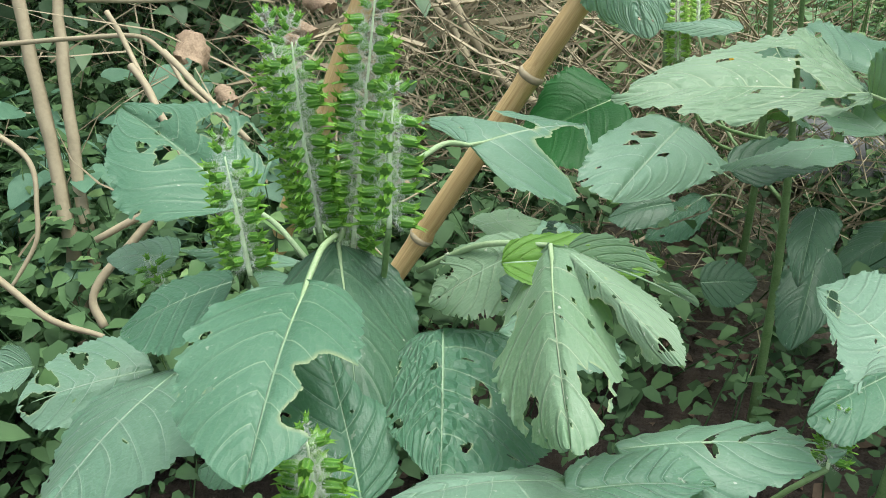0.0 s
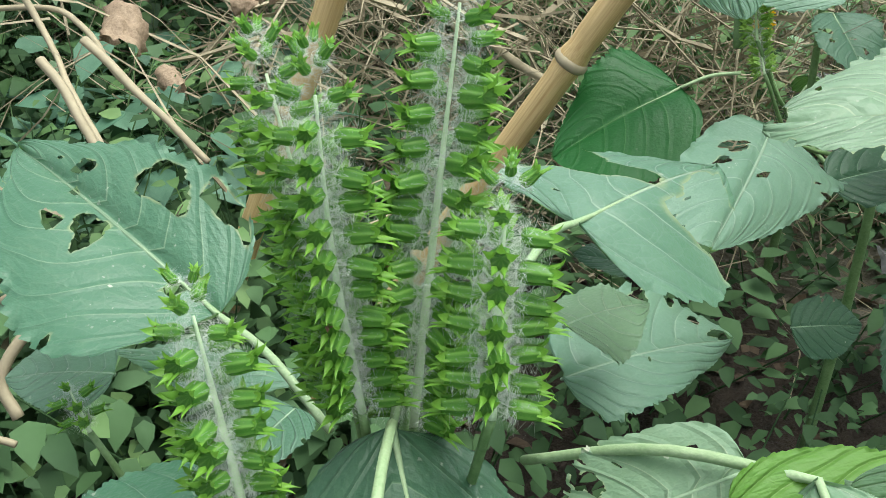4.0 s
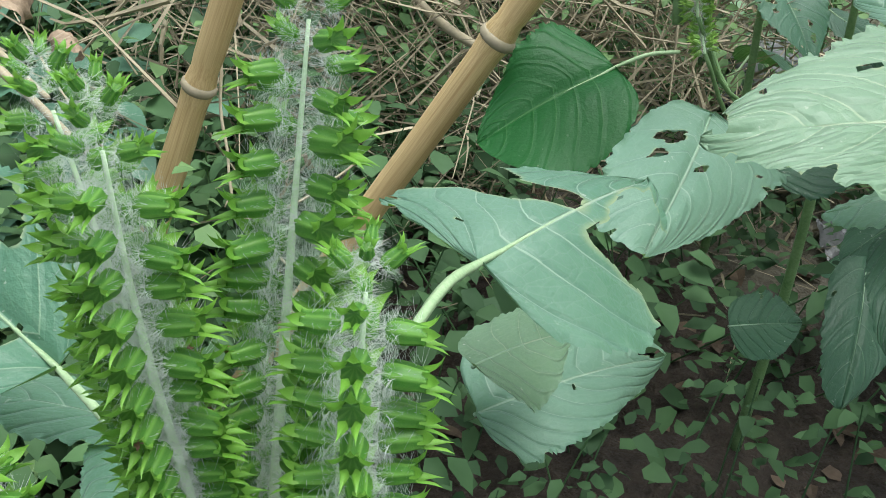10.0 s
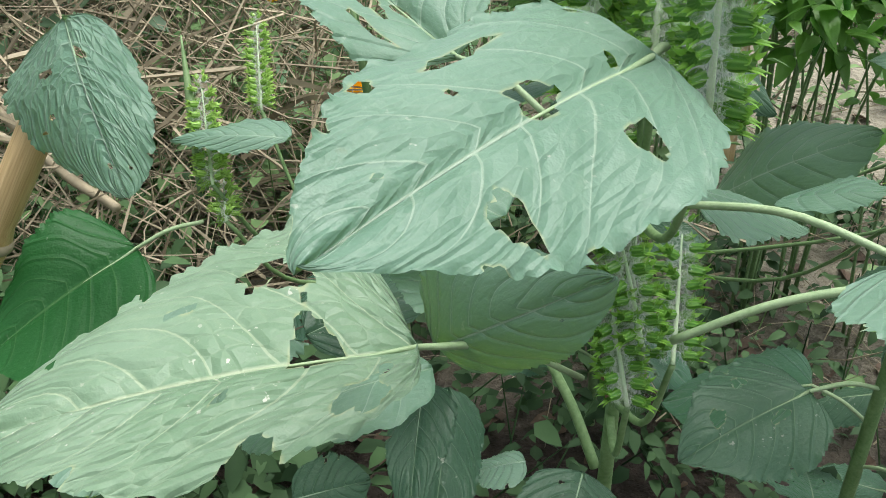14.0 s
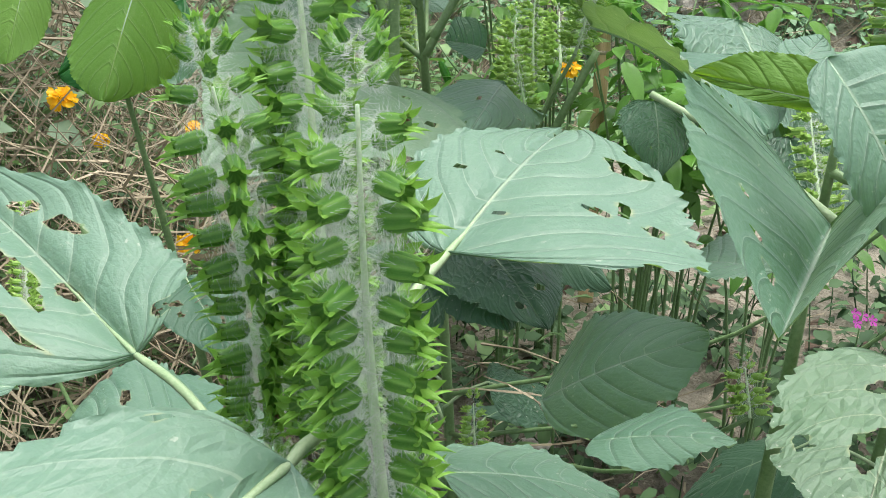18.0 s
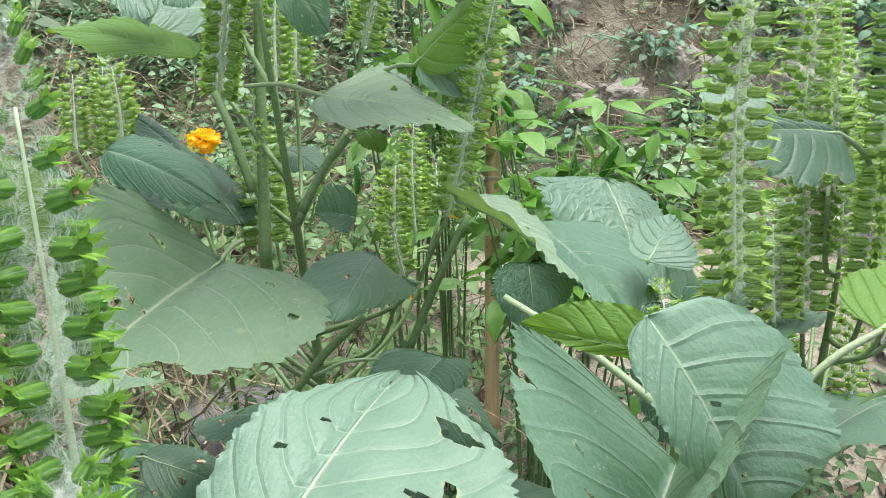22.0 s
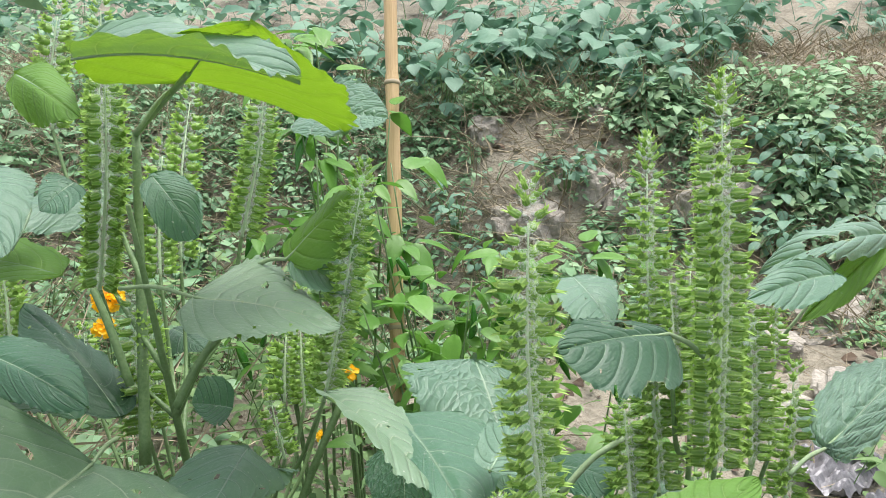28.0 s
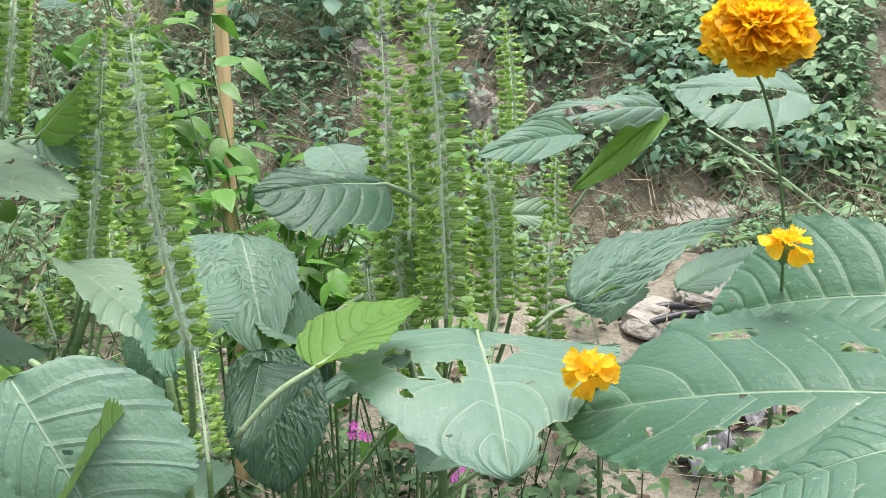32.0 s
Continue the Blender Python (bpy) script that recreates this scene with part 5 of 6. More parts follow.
spike(plant_d, (0.664, 0.977, 0.578), (0.686, 1.012, 0.668), .012, 1, foot=(0.563, 0.943, 0.450))
v, f = tube(curve_points([(0.533, 0.668, 0.670), (0.546, 0.624, 0.658), (0.559, 0.579, 0.638)], 12), [0.0017, 0.0017, 0.002], 8)
under(mesh_object("petiole", v, f, PETIOLE), plant_c)
v, f = tube(curve_points([(0.347, 0.516, 0.544), (0.376, 0.498, 0.566), (0.405, 0.480, 0.579)], 12), [0.0017, 0.0017], 8)
under(mesh_object("petiole", v, f, PETIOLE), plant_b)
v, f = tube(curve_points([(0.583, 0.850, 0.549), (0.604, 0.844, 0.599), (0.624, 0.838, 0.641)], 12), [0.003, 0.0026], 8)
under(mesh_object("petiole", v, f, STEM), plant_d)
v, f = tube(curve_points([(0.502, 0.868, 0.528), (0.529, 0.862, 0.559), (0.556, 0.856, 0.581)], 12), [0.003, 0.0026], 8)
under(mesh_object("petiole", v, f, STEM), plant_d)
v, f = tube(curve_points([(0.539, 0.914, 0.630), (0.559, 0.913, 0.663), (0.580, 0.913, 0.688)], 12), [0.003, 0.0024], 8)
under(mesh_object("petiole", v, f, STEM), plant_d)
v, f = tube(curve_points([(0.513, 0.920, 0.656), (0.510, 0.938, 0.690), (0.507, 0.957, 0.715)], 12), [0.003, 0.0026], 8)
under(mesh_object("petiole", v, f, STEM), plant_d)
v, f = tube(curve_points([(0.529, 0.881, 0.650), (0.545, 0.878, 0.676), (0.561, 0.874, 0.694)], 12), [0.003, 0.0024], 8)
under(mesh_object("petiole", v, f, STEM), plant_d)
v, f = tube(curve_points([(0.694, 0.702, 0.611), (0.712, 0.695, 0.630), (0.730, 0.687, 0.641)], 12), [0.002, 0.0018], 8)
under(mesh_object("petiole", v, f, PETIOLE), plant_e)
v, f = tube(curve_points([(1.219, 0.647, 0.584), (1.184, 0.694, 0.629), (1.149, 0.740, 0.666)], 12), [0.002, 0.0016], 8)
under(mesh_object("petiole", v, f, PETIOLE), plant_e)
v, f = tube(curve_points([(0.203, 0.826, 0.481), (0.205, 0.853, 0.527), (0.207, 0.880, 0.566)], 12), [0.004, 0.0034, 0.0005], 8)
under(mesh_object("petiole", v, f, STEM), plant_n)
v, f = tube(curve_points([(0.364, 0.586, 0.408), (0.358, 0.603, 0.435), (0.352, 0.620, 0.454)], 12), [0.003, 0.0026], 8)
under(mesh_object("petiole", v, f, STEM), plant_n)

v, f = tube(curve_points([(0.515, 0.915, 0.600), (0.539, 0.961, 0.703), (0.558, 0.992, 0.810)], 14), [0.0042, 0.0036, 0.0030], 9)
under(mesh_object("stem", v, f, STEM), plant_d)

v, f = tube(curve_points([(0.558, 0.992, 0.810), (0.556, 0.921, 0.838), (0.556, 0.874, 0.857)], 12), [0.0026, 0.0022, 0.0020], 8)
under(mesh_object("petiole", v, f, PETIOLE), plant_d)

# lower leaves, half hidden under the others, with shade put into their tones
def lower_leaves(plant, foot, top, count, seed):
    rng = random.Random(seed)
    foot, top = V3(foot), V3(top)
    for k in range(count):
        f = rng.uniform(0.12, 0.66)
        p = foot + (top - foot) * f
        a = k * 2.4 + rng.uniform(-0.4, 0.4)
        out = V3((math.cos(a), math.sin(a), 0.0))
        side = V3((-math.sin(a), math.cos(a), 0.0))
        ln, reach = rng.uniform(0.07, 0.115), rng.uniform(0.03, 0.075)
        b = p + out * reach + V3((0, 0, 0.02))
        t = b + out * ln * 0.9 + V3((0, 0, -ln * rng.uniform(0.2, 0.6)))
        m = b + (t - b) * 0.38
        w = ln * rng.uniform(0.34, 0.42)
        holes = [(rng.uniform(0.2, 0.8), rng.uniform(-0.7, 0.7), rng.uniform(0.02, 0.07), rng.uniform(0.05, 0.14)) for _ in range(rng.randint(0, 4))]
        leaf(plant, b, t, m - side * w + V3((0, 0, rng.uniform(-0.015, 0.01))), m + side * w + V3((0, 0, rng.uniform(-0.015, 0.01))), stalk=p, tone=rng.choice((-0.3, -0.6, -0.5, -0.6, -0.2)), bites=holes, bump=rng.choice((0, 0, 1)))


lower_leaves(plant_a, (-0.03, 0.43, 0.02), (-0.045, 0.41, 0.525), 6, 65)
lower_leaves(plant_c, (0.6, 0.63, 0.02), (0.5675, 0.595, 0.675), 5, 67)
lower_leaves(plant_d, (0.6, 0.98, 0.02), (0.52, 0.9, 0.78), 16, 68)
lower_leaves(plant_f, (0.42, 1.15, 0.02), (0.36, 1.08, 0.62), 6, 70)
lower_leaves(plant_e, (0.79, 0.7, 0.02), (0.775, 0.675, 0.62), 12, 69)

# ---------------- poles and dry stalks ----------------
def pole(name, label, a, b, r0, r1, nodes, cut=False, mat=BAMBOO):
    a, b = V3(a), V3(b)
    th = root(name, tuple(a), label, "pole")
    n = 70
    pts = np.array([(0.0, 0.0, np.linalg.norm(b - a) * i / (n - 1)) for i in range(n)])
    rad = []
    for i in range(n):
        f = i / (n - 1)
        r = r0 + (r1 - r0) * f
        for q in nodes:
            r += 0.16 * r0 * math.exp(-((f - q) / 0.010) ** 2) - 0.07 * r0 * math.exp(-((f - q - 0.02) / 0.010) ** 2)
        rad.append(r)
    v, f = tube(pts, rad, 16)
    v = [p + V3((lumpy(p * V3((1, 1, 0.25)), 60, 0.0010), lumpy(p * V3((1, 1, 0.25)) + 3, 60, 0.0010), 0)) for p in map(V3, v)]
    cane = mesh_object("cane", v, f, mat)
    cane.matrix_basis = Matrix.Translation(tuple(a)) @ Vector(tuple(b - a)).to_track_quat("Z", "Y").to_matrix().to_4x4()
    under(cane, th)
    for q in nodes:
        c, d = a + (b - a) * q, unit(b - a)
        r = r0 + (r1 - r0) * q
        vv, ff = tube([c - d * r * 0.35, c - d * r * 0.12, c + d * r * 0.12, c + d * r * 0.35], [r * 1.10, r * 1.24, r * 1.22, r * 1.08], 18)
        under(mesh_object("joint_ring", vv, ff, STRAW), th)
    if cut:
        d = unit(b - a)
        s = unit(np.cross(d, V3((0, 0, 1))))
        vv, ff = tube([b - d * 0.005, b + d * 0.018 + s * r1 * 0.4], [r1 * 0.75, r1 * 0.15], 7)
        under(mesh_object("split_end", vv, ff, BAMBOO), th)
    return th


pole("bamboo_cane", "leaning cut bamboo cane, tan with a ringed joint", (-0.183, 0.869, 0.020), (0.120, 0.795, 0.554), 0.0105, 0.0103, [0.533, 0.863], cut=True)
pole("bamboo_cane", "slim leaning bamboo cane behind the spikes", (-0.272, 0.960, 0.020), (-0.002, 0.920, 0.711), 0.0124, 0.0112, [0.229, 0.529, 0.88])
pole("bamboo_post", "upright pale bamboo post at the edge of the bed", (0.837, 1.123, 0.262), (1.030, 1.394, 1.000), 0.0085, 0.0085, [0.35, 0.72], mat=BAMBOO_PALE)


def stalk(name, label, pts, r0, r1, mat=STRAW, category="dry vine"):
    v, f = tube(curve_points(pts, 26), [r0, (r0 + r1) / 2, r1], 6)
    v = [V3(p) + V3((lumpy(p, 25, 0.003), lumpy(V3(p) + 5, 25, 0.003), 0)) for p in v]
    return tagged(mesh_object(name, v, f, mat), label, category, "dry vines")


stalk("dry_vine", "upright dry tan stalk among the undergrowth", [(-0.416, 0.898, 0.102), (-0.439, 0.975, 0.240), (-0.489, 1.084, 0.437), (-0.506, 1.129, 0.518)], 0.01, 0.007, STRAW)
stalk("dry_vine", "upright dry tan stalk among the undergrowth", [(-0.400, 0.941, 0.137), (-0.429, 1.007, 0.298), (-0.449, 1.091, 0.449), (-0.459, 1.129, 0.518)], 0.008, 0.006, STRAW)
stalk("dry_vine", "pale dry vine curving down among the undergrowth", [(-0.339, 0.604, 0.396), (-0.296, 0.588, 0.367), (-0.254, 0.580, 0.353)], 0.003, 0.002, STRAW)
stalk("dry_vine", "pale dry looping vine among the undergrowth", [(-0.270, 0.626, 0.332), (-0.279, 0.639, 0.355), (-0.248, 0.658, 0.391), (-0.233, 0.670, 0.411), (-0.277, 0.659, 0.393)], 0.004, 0.003, STRAW)
stalk("dry_vine", "thin tan vine among the undergrowth", [(-0.339, 0.948, 0.500), (-0.314, 0.925, 0.460), (-0.278, 0.856, 0.437), (-0.232, 0.781, 0.405)], 0.003, 0.002, STRAW)
stalk("dry_vine", "thin tan vine among the undergrowth", [(-0.484, 0.980, 0.455), (-0.375, 0.984, 0.462), (-0.299, 0.934, 0.475), (-0.246, 0.864, 0.451), (-0.201, 0.802, 0.443)], 0.003, 0.002, STRAW)
stalk("dry_vine", "thin tan vine among the undergrowth", [(-0.435, 0.843, 0.414), (-0.397, 0.827, 0.385), (-0.389, 0.793, 0.324), (-0.414, 0.769, 0.281)], 0.003, 0.002, STRAW)
stalk("dry_vine", "dry tan stem among the undergrowth", [(0.013, 1.304, 0.421), (0.075, 1.255, 0.332), (0.141, 1.134, 0.320)], 0.006, 0.005, STRAW)
stalk("dry_vine", "dry tan stem among the undergrowth", [(-0.465, 1.204, 0.447), (-0.349, 1.204, 0.447), (-0.256, 1.214, 0.466)], 0.004, 0.003, STRAW)
stalk("dry_vine", "pale vine across the leaves among the undergrowth", [(-0.228, 0.749, 0.520), (-0.189, 0.723, 0.490), (-0.155, 0.700, 0.461)], 0.0028, 0.002, STRAW)
stalk("dry_vine", "pale vine among the undergrowth", [(-0.255, 0.744, 0.509), (-0.240, 0.731, 0.493), (-0.218, 0.706, 0.461)], 0.0035, 0.003, STRAW)
stalk("dry_vine", "hanging thin vine among the undergrowth", [(-0.113, 0.965, 0.403), (-0.112, 0.924, 0.343), (-0.102, 0.890, 0.295), (-0.066, 0.863, 0.264)], 0.0016, 0.001, STRAW)
stalk("dry_vine", "thin vine among the undergrowth", [(-0.095, 0.863, 0.311), (-0.054, 0.890, 0.307), (-0.009, 0.946, 0.310)], 0.0014, 0.001, STRAW)
stalk("dry_vine", "dry bent stalk among the undergrowth", [(-0.074, 1.556, 0.393), (0.001, 1.503, 0.344), (0.053, 1.388, 0.284)], 0.007, 0.005, STRAW)

# ---------------- undergrowth ----------------
rng = np.random.RandomState(11)
left = lambda x, y: y > 0.80 + 0.15 * math.sin(5 * x) and S(x, y) < 2.3 and Q(x, y) < 0.15
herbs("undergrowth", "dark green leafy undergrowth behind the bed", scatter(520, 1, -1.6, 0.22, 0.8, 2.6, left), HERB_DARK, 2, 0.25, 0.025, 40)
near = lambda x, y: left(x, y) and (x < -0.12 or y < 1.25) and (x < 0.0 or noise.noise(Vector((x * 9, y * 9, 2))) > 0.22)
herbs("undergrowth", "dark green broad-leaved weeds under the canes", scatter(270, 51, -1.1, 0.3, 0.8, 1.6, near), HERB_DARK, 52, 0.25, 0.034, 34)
tall_weeds = lambda x, y: left(x, y) and (x < -0.15 or y > 1.32)
herbs("undergrowth", "mid green leafy weeds among dry stems", scatter(500, 3, -1.5, 1.1, 0.85, 2.4, tall_weeds), HERB, 4, 0.30, 0.024, 34)
# dense brush behind the bed; its unseen height is added to block skylight
hedge = lambda x, y: x < 0.15 and y > 1.75 + 0.15 * math.sin(4 * x)
herbs("hedge", "dense dark green hedge behind the bed, raised to block skylight", scatter(420, 41, -3.2, 0.2, 1.7, 2.8, hedge), HERB_MID, 42, 1.5, 0.05, 60)
low = lambda x, y: S(x, y) < 1.7 and (y > 0.5)
low_gap = lambda x, y: low(x, y) and (x > 0.62 or noise.noise(Vector((x * 8, y * 8, 7))) > -0.05)
# the dark green stands in for shade cast by the herb plants
herbs("weeds", "small seedlings on dark soil, their green darkened for shade", scatter(360, 5, -0.6, 1.5, 0.5, 1.5, low_gap), HERB_DARK, 6, 0.14, 0.022, 24)
path = lambda x, y: 1.2 < S(x, y) < 2.4 and Q(x, y) > -0.2
herbs("weeds", "low green weeds along the path", scatter(150, 7, -0.3, 3.4, 0.2, 3.0, path), HERB, 8, 0.09, 0.03, 10)
bare = lambda x, y: math.hypot(x - 3.25, (y - 2.02) * 1.2) < 0.52 + 0.22 * noise.noise(Vector((x * 4.0, y * 4.0, 6)))
bank = lambda x, y: not bare(x, y) and 2.25 < S(x, y) < 3.5 and -2.2 < Q(x, y) < 2.6 and noise.noise(Vector((x * 2.2, y * 2.2, 4))) + 0.5 * noise.noise(Vector((x * 6.0, y * 6.0, 1))) > -0.20
herbs("bank_plants", "small-leaved green creepers covering the bank", scatter(3400, 9, -0.9, 4.8, 0.4, 4.9, bank), HERB_BANK, 10, 0.060, 0.024, 18)
bank2 = lambda x, y: not bare(x, y) and 2.2 < S(x, y) < 4.0 and -2.5 < Q(x, y) < 2.8
herbs("bank_plants", "darker weeds on the bank", scatter(1100, 12, -0.9, 4.8, 0.4, 4.9, bank2), HERB_BANK, 13, 0.06, 0.022, 12)
clump = lambda x, y: bank(x, y) and Q(x, y) > 0.15 and noise.noise(Vector((x * 3.4, y * 3.4, 9))) > 0.08
herbs("bank_plants", "clumps of larger pale green leaves on the bank", scatter(420, 19, 1.4, 3.6, 0.9, 2.6, clump), HERB_PALE, 20, 0.11, 0.036, 16)
far = lambda x, y: not bare(x, y) and 3.6 < S(x, y) < 9
herbs("far_plants", "leafy growth on the terrace behind", scatter(500, 14, -4, 9, 0.5, 9, far), BEAN, 15, 0.35, 0.09, 16)
meadow = lambda x, y: 1.5 < S(x, y) < 6 and Q(x, y) < -0.3
herbs("far_plants", "soft green meadow plants", scatter(700, 16, -3, 1.6, 1.5, 5, meadow), HERB_BANK, 17, 0.24, 0.035, 22)

def straws(n, seed, box, test, lift, up, ln, r):
    rng = np.random.RandomState(seed)
    spots = np.array(scatter(n, seed, *box, test))
    z = np.array([height(x, y) for x, y in spots])
    a = np.concatenate([spots, (z + rng.uniform(*lift, n))[:, None]], axis=1)
    w = rng.uniform(0, 6.28, n)
    d = np.stack([np.cos(w), np.sin(w), rng.uniform(*up, n)], axis=1)
    d = d / np.linalg.norm(d, axis=1, keepdims=True) * rng.uniform(*ln, n)[:, None]
    sway = rng.normal(size=(n, 3)) * np.linalg.norm(d, axis=1)[:, None] * 0.09
    rr = rng.uniform(*r, n)
    knots = [a + d * k + sway * math.sin(math.pi * k) for k in (0, 0.33, 0.67, 1)]
    return merged([slivers(knots[i], knots[i + 1], rr * (1, 0.8, 0.5)[i]) for i in range(3)])


v, t = merged([straws(600, 21, (-1.5, 1.0, 0.85, 2.3), left, (0.0, 0.34), (-0.5, 1.4), (0.06, 0.34), (0.0006, 0.0024)),
               straws(3000, 27, (-0.25, 0.6, 1.15, 2.2), left, (0.0, 0.36), (-0.5, 1.4), (0.06, 0.30), (0.0006, 0.0024)),
               straws(320, 26, (-0.3, 0.5, 1.15, 2.0), left, (0.02, 0.40), (-0.4, 0.8), (0.10, 0.30), (0.0020, 0.0048)),
               straws(1600, 25, (-3.0, 0.2, 1.6, 2.3), hedge, (0.0, 0.9), (-0.6, 1.6), (0.2, 0.6), (0.001, 0.004)),
               straws(22000, 22, (-0.9, 4.8, 0.4, 4.9), bank2, (-0.01, 0.04), (-0.3, 1.2), (0.05, 0.22), (0.0008, 0.0024)),
               straws(900, 28, (2.6, 3.9, 1.5, 2.6), bare, (0.0, 0.03), (-0.1, 1.0), (0.05, 0.2), (0.001, 0.003)),
               straws(500, 23, (-0.5, 3.4, 0.3, 2.6), path, (0.0, 0.02), (-0.1, 0.5), (0.05, 0.2), (0.0007, 0.0018))])
tagged(fast_mesh("dry_twigs", v, t, STRAW, False), "tangle of dry tan stems and grass", "dry grass", kind="stuff")

n = 1700
lx, ly, la = rng.uniform(-1.2, 2.6, n), rng.uniform(0.3, 2.2, n), rng.uniform(0, 6.28, n)
lp = np.stack([lx, ly, np.array([height(x, y) for x, y in zip(lx, ly)]) + 0.005], axis=1)
sz = rng.uniform(0.010, 0.042, n)
v, t = blades(lp, np.stack([np.cos(la), np.sin(la), rng.uniform(-0.1, 0.35, n)], axis=1), np.stack([rng.normal(size=n) * 0.5, rng.normal(size=n) * 0.5, np.ones(n)], axis=1), sz, sz * 0.36, np.full(n, 0.3))
tagged(fast_mesh("leaf_litter", v, t, DRY_LEAF, False), "fallen brown leaves on the soil", "leaf litter", kind="stuff")

# ---------------- stones ----------------
def stone(x, y, sx, sy, sz, turn, sink=0.35):
    bm = bmesh.new()
    bmesh.ops.create_icosphere(bm, subdivisions=4, radius=1)
    o = Vector((x * 7, y * 7, 1))
    for q in bm.verts:
        c = q.co.copy()
        k = 1 + 0.42 * noise.noise(c * 1.2 + o) + 0.16 * noise.noise(c * 3.1 + o) + 0.06 * noise.noise(c * 8.0 + o)
        c = Vector([math.copysign(abs(e) ** 0.62, e) for e in c])
        q.co = Vector((c.x * sx * k * 0.8, c.y * sy * k * 0.8, c.z * sz * k * 0.8))
    me = bpy.data.meshes.new("stone")
    bm.to_mesh(me)
    bm.free()
    me.materials.append(STONE)
    ob = new("stone", me)
    ob.matrix_basis = pose(x, y, height(x, y) + sz * (1 - sink) * 0.25, random.uniform(-14, 14), random.uniform(-14, 14), turn)
    return tagged(ob, "weathered grey-brown stone lying on the soil", "stone", "stones below the bank")


stone(2.150, 1.440, 0.165, 0.085, 0.060, 20)
stone(1.885, 1.401, 0.080, 0.072, 0.045, 60)
stone(2.029, 1.373, 0.080, 0.056, 0.038, 0)
stone(1.826, 1.200, 0.085, 0.064, 0.045, 30)
stone(1.902, 1.914, 0.058, 0.045, 0.052, 10)
stone(2.060, 1.774, 0.045, 0.038, 0.050, 40)
stone(1.737, 1.968, 0.042, 0.036, 0.036, 70)
stone(1.805, 2.201, 0.055, 0.045, 0.046, 0)
stone(1.854, 1.426, 0.086, 0.057, 0.023, 15)
stone(1.714, 1.235, 0.105, 0.066, 0.034, 25)
stone(2.045, 2.064, 0.060, 0.045, 0.040, 30)
stone(2.154, 1.720, 0.125, 0.070, 0.050, -35)
stone(1.760, 1.933, 0.066, 0.050, 0.058, 30)
stone(1.693, 1.996, 0.042, 0.040, 0.040, 0)
stone(1.930, 1.870, 0.036, 0.036, 0.055, 55)
stone(0.788, 1.130, 0.038, 0.0285, 0.0228, 0)
stone(0.709, 1.049, 0.03325, 0.0285, 0.019, 50)


# ---------------- bushes, flowers and scraps ----------------
def small_leaf_mesh(name, mat, wide, base_notch):
    """A small creased leaf along +x, 1 long, with a raised rim."""
    rows = [(0.0, 0.12), (0.06, 0.6), (0.2, 0.95), (0.42, 1.0), (0.65, 0.72), (0.85, 0.36), (1.0, 0.0)]
    verts, faces = [], []
    for x, w in rows:
        for k, f in enumerate((-1, -0.5, 0, 0.5, 1)):
            xx = x - (base_notch * (abs(f) > 0.4) * (1 - x) ** 3)
            verts.append((xx, f * w * wide, 0.10 * abs(f) * w * wide * 1.6 - 0.22 * x * x + (0.02 if k % 2 else 0)))
    for i in range(len(rows) - 1):
        for k in range(4):
            faces.append((i * 5 + k, i * 5 + k + 1, (i + 1) * 5 + k + 1, (i + 1) * 5 + k))
    me = bpy.data.meshes.new(name)
    me.from_pydata(verts, [], faces)
    me.materials.append(mat)
    me.polygons.foreach_set("use_smooth", [True] * len(faces))
    return me


HEART = small_leaf_mesh("heart_leaf", BEAN, 0.42, 0.16)
LANCE = small_leaf_mesh("lance_leaf", CHILLI_LEAF, 0.22, 0.0)


def petal_mesh():
    """A ruffled petal along +x: narrow claw, broad frilled end."""
    rows = [(0.0, 0.10), (0.35, 0.30), (0.65, 0.48), (0.88, 0.52), (1.0, 0.40)]
    cols = (-1, -0.66, -0.33, 0, 0.33, 0.66, 1)
    verts, faces = [], []
    for i, (x, w) in enumerate(rows):
        for k, f in enumerate(cols):
            frill = 0.10 * x * x * math.sin(3.1 * k + 0.7 * i)
            verts.append((x + (0.06 * math.cos(3.0 * k) if i == 4 else 0), f * w, frill + 0.10 * f * f - 0.18 * x * x))
    n = len(cols)
    for i in range(len(rows) - 1):
        for k in range(n - 1):
            faces.append((i * n + k, i * n + k + 1, (i + 1) * n + k + 1, (i + 1) * n + k))
    me = bpy.data.meshes.new("petal")
    me.from_pydata(verts, [], faces)
    me.materials.append(PETAL)
    me.polygons.foreach_set("use_smooth", [True] * len(faces))
    return me


PETAL_MESH = petal_mesh()


def pod_mesh():
    v, f = tube(curve_points([(0, 0, 0), (0.004, 0, -0.02), (0.002, 0.002, -0.045)], 8), [0.003, 0.0055, 0.0045, 0.001], 8)
    me = bpy.data.meshes.new("chilli_pod")
    me.from_pydata([tuple(map(float, p)) for p in v], [], f)
    me.materials.append(CHILLI)
    return me


POD = pod_mesh()


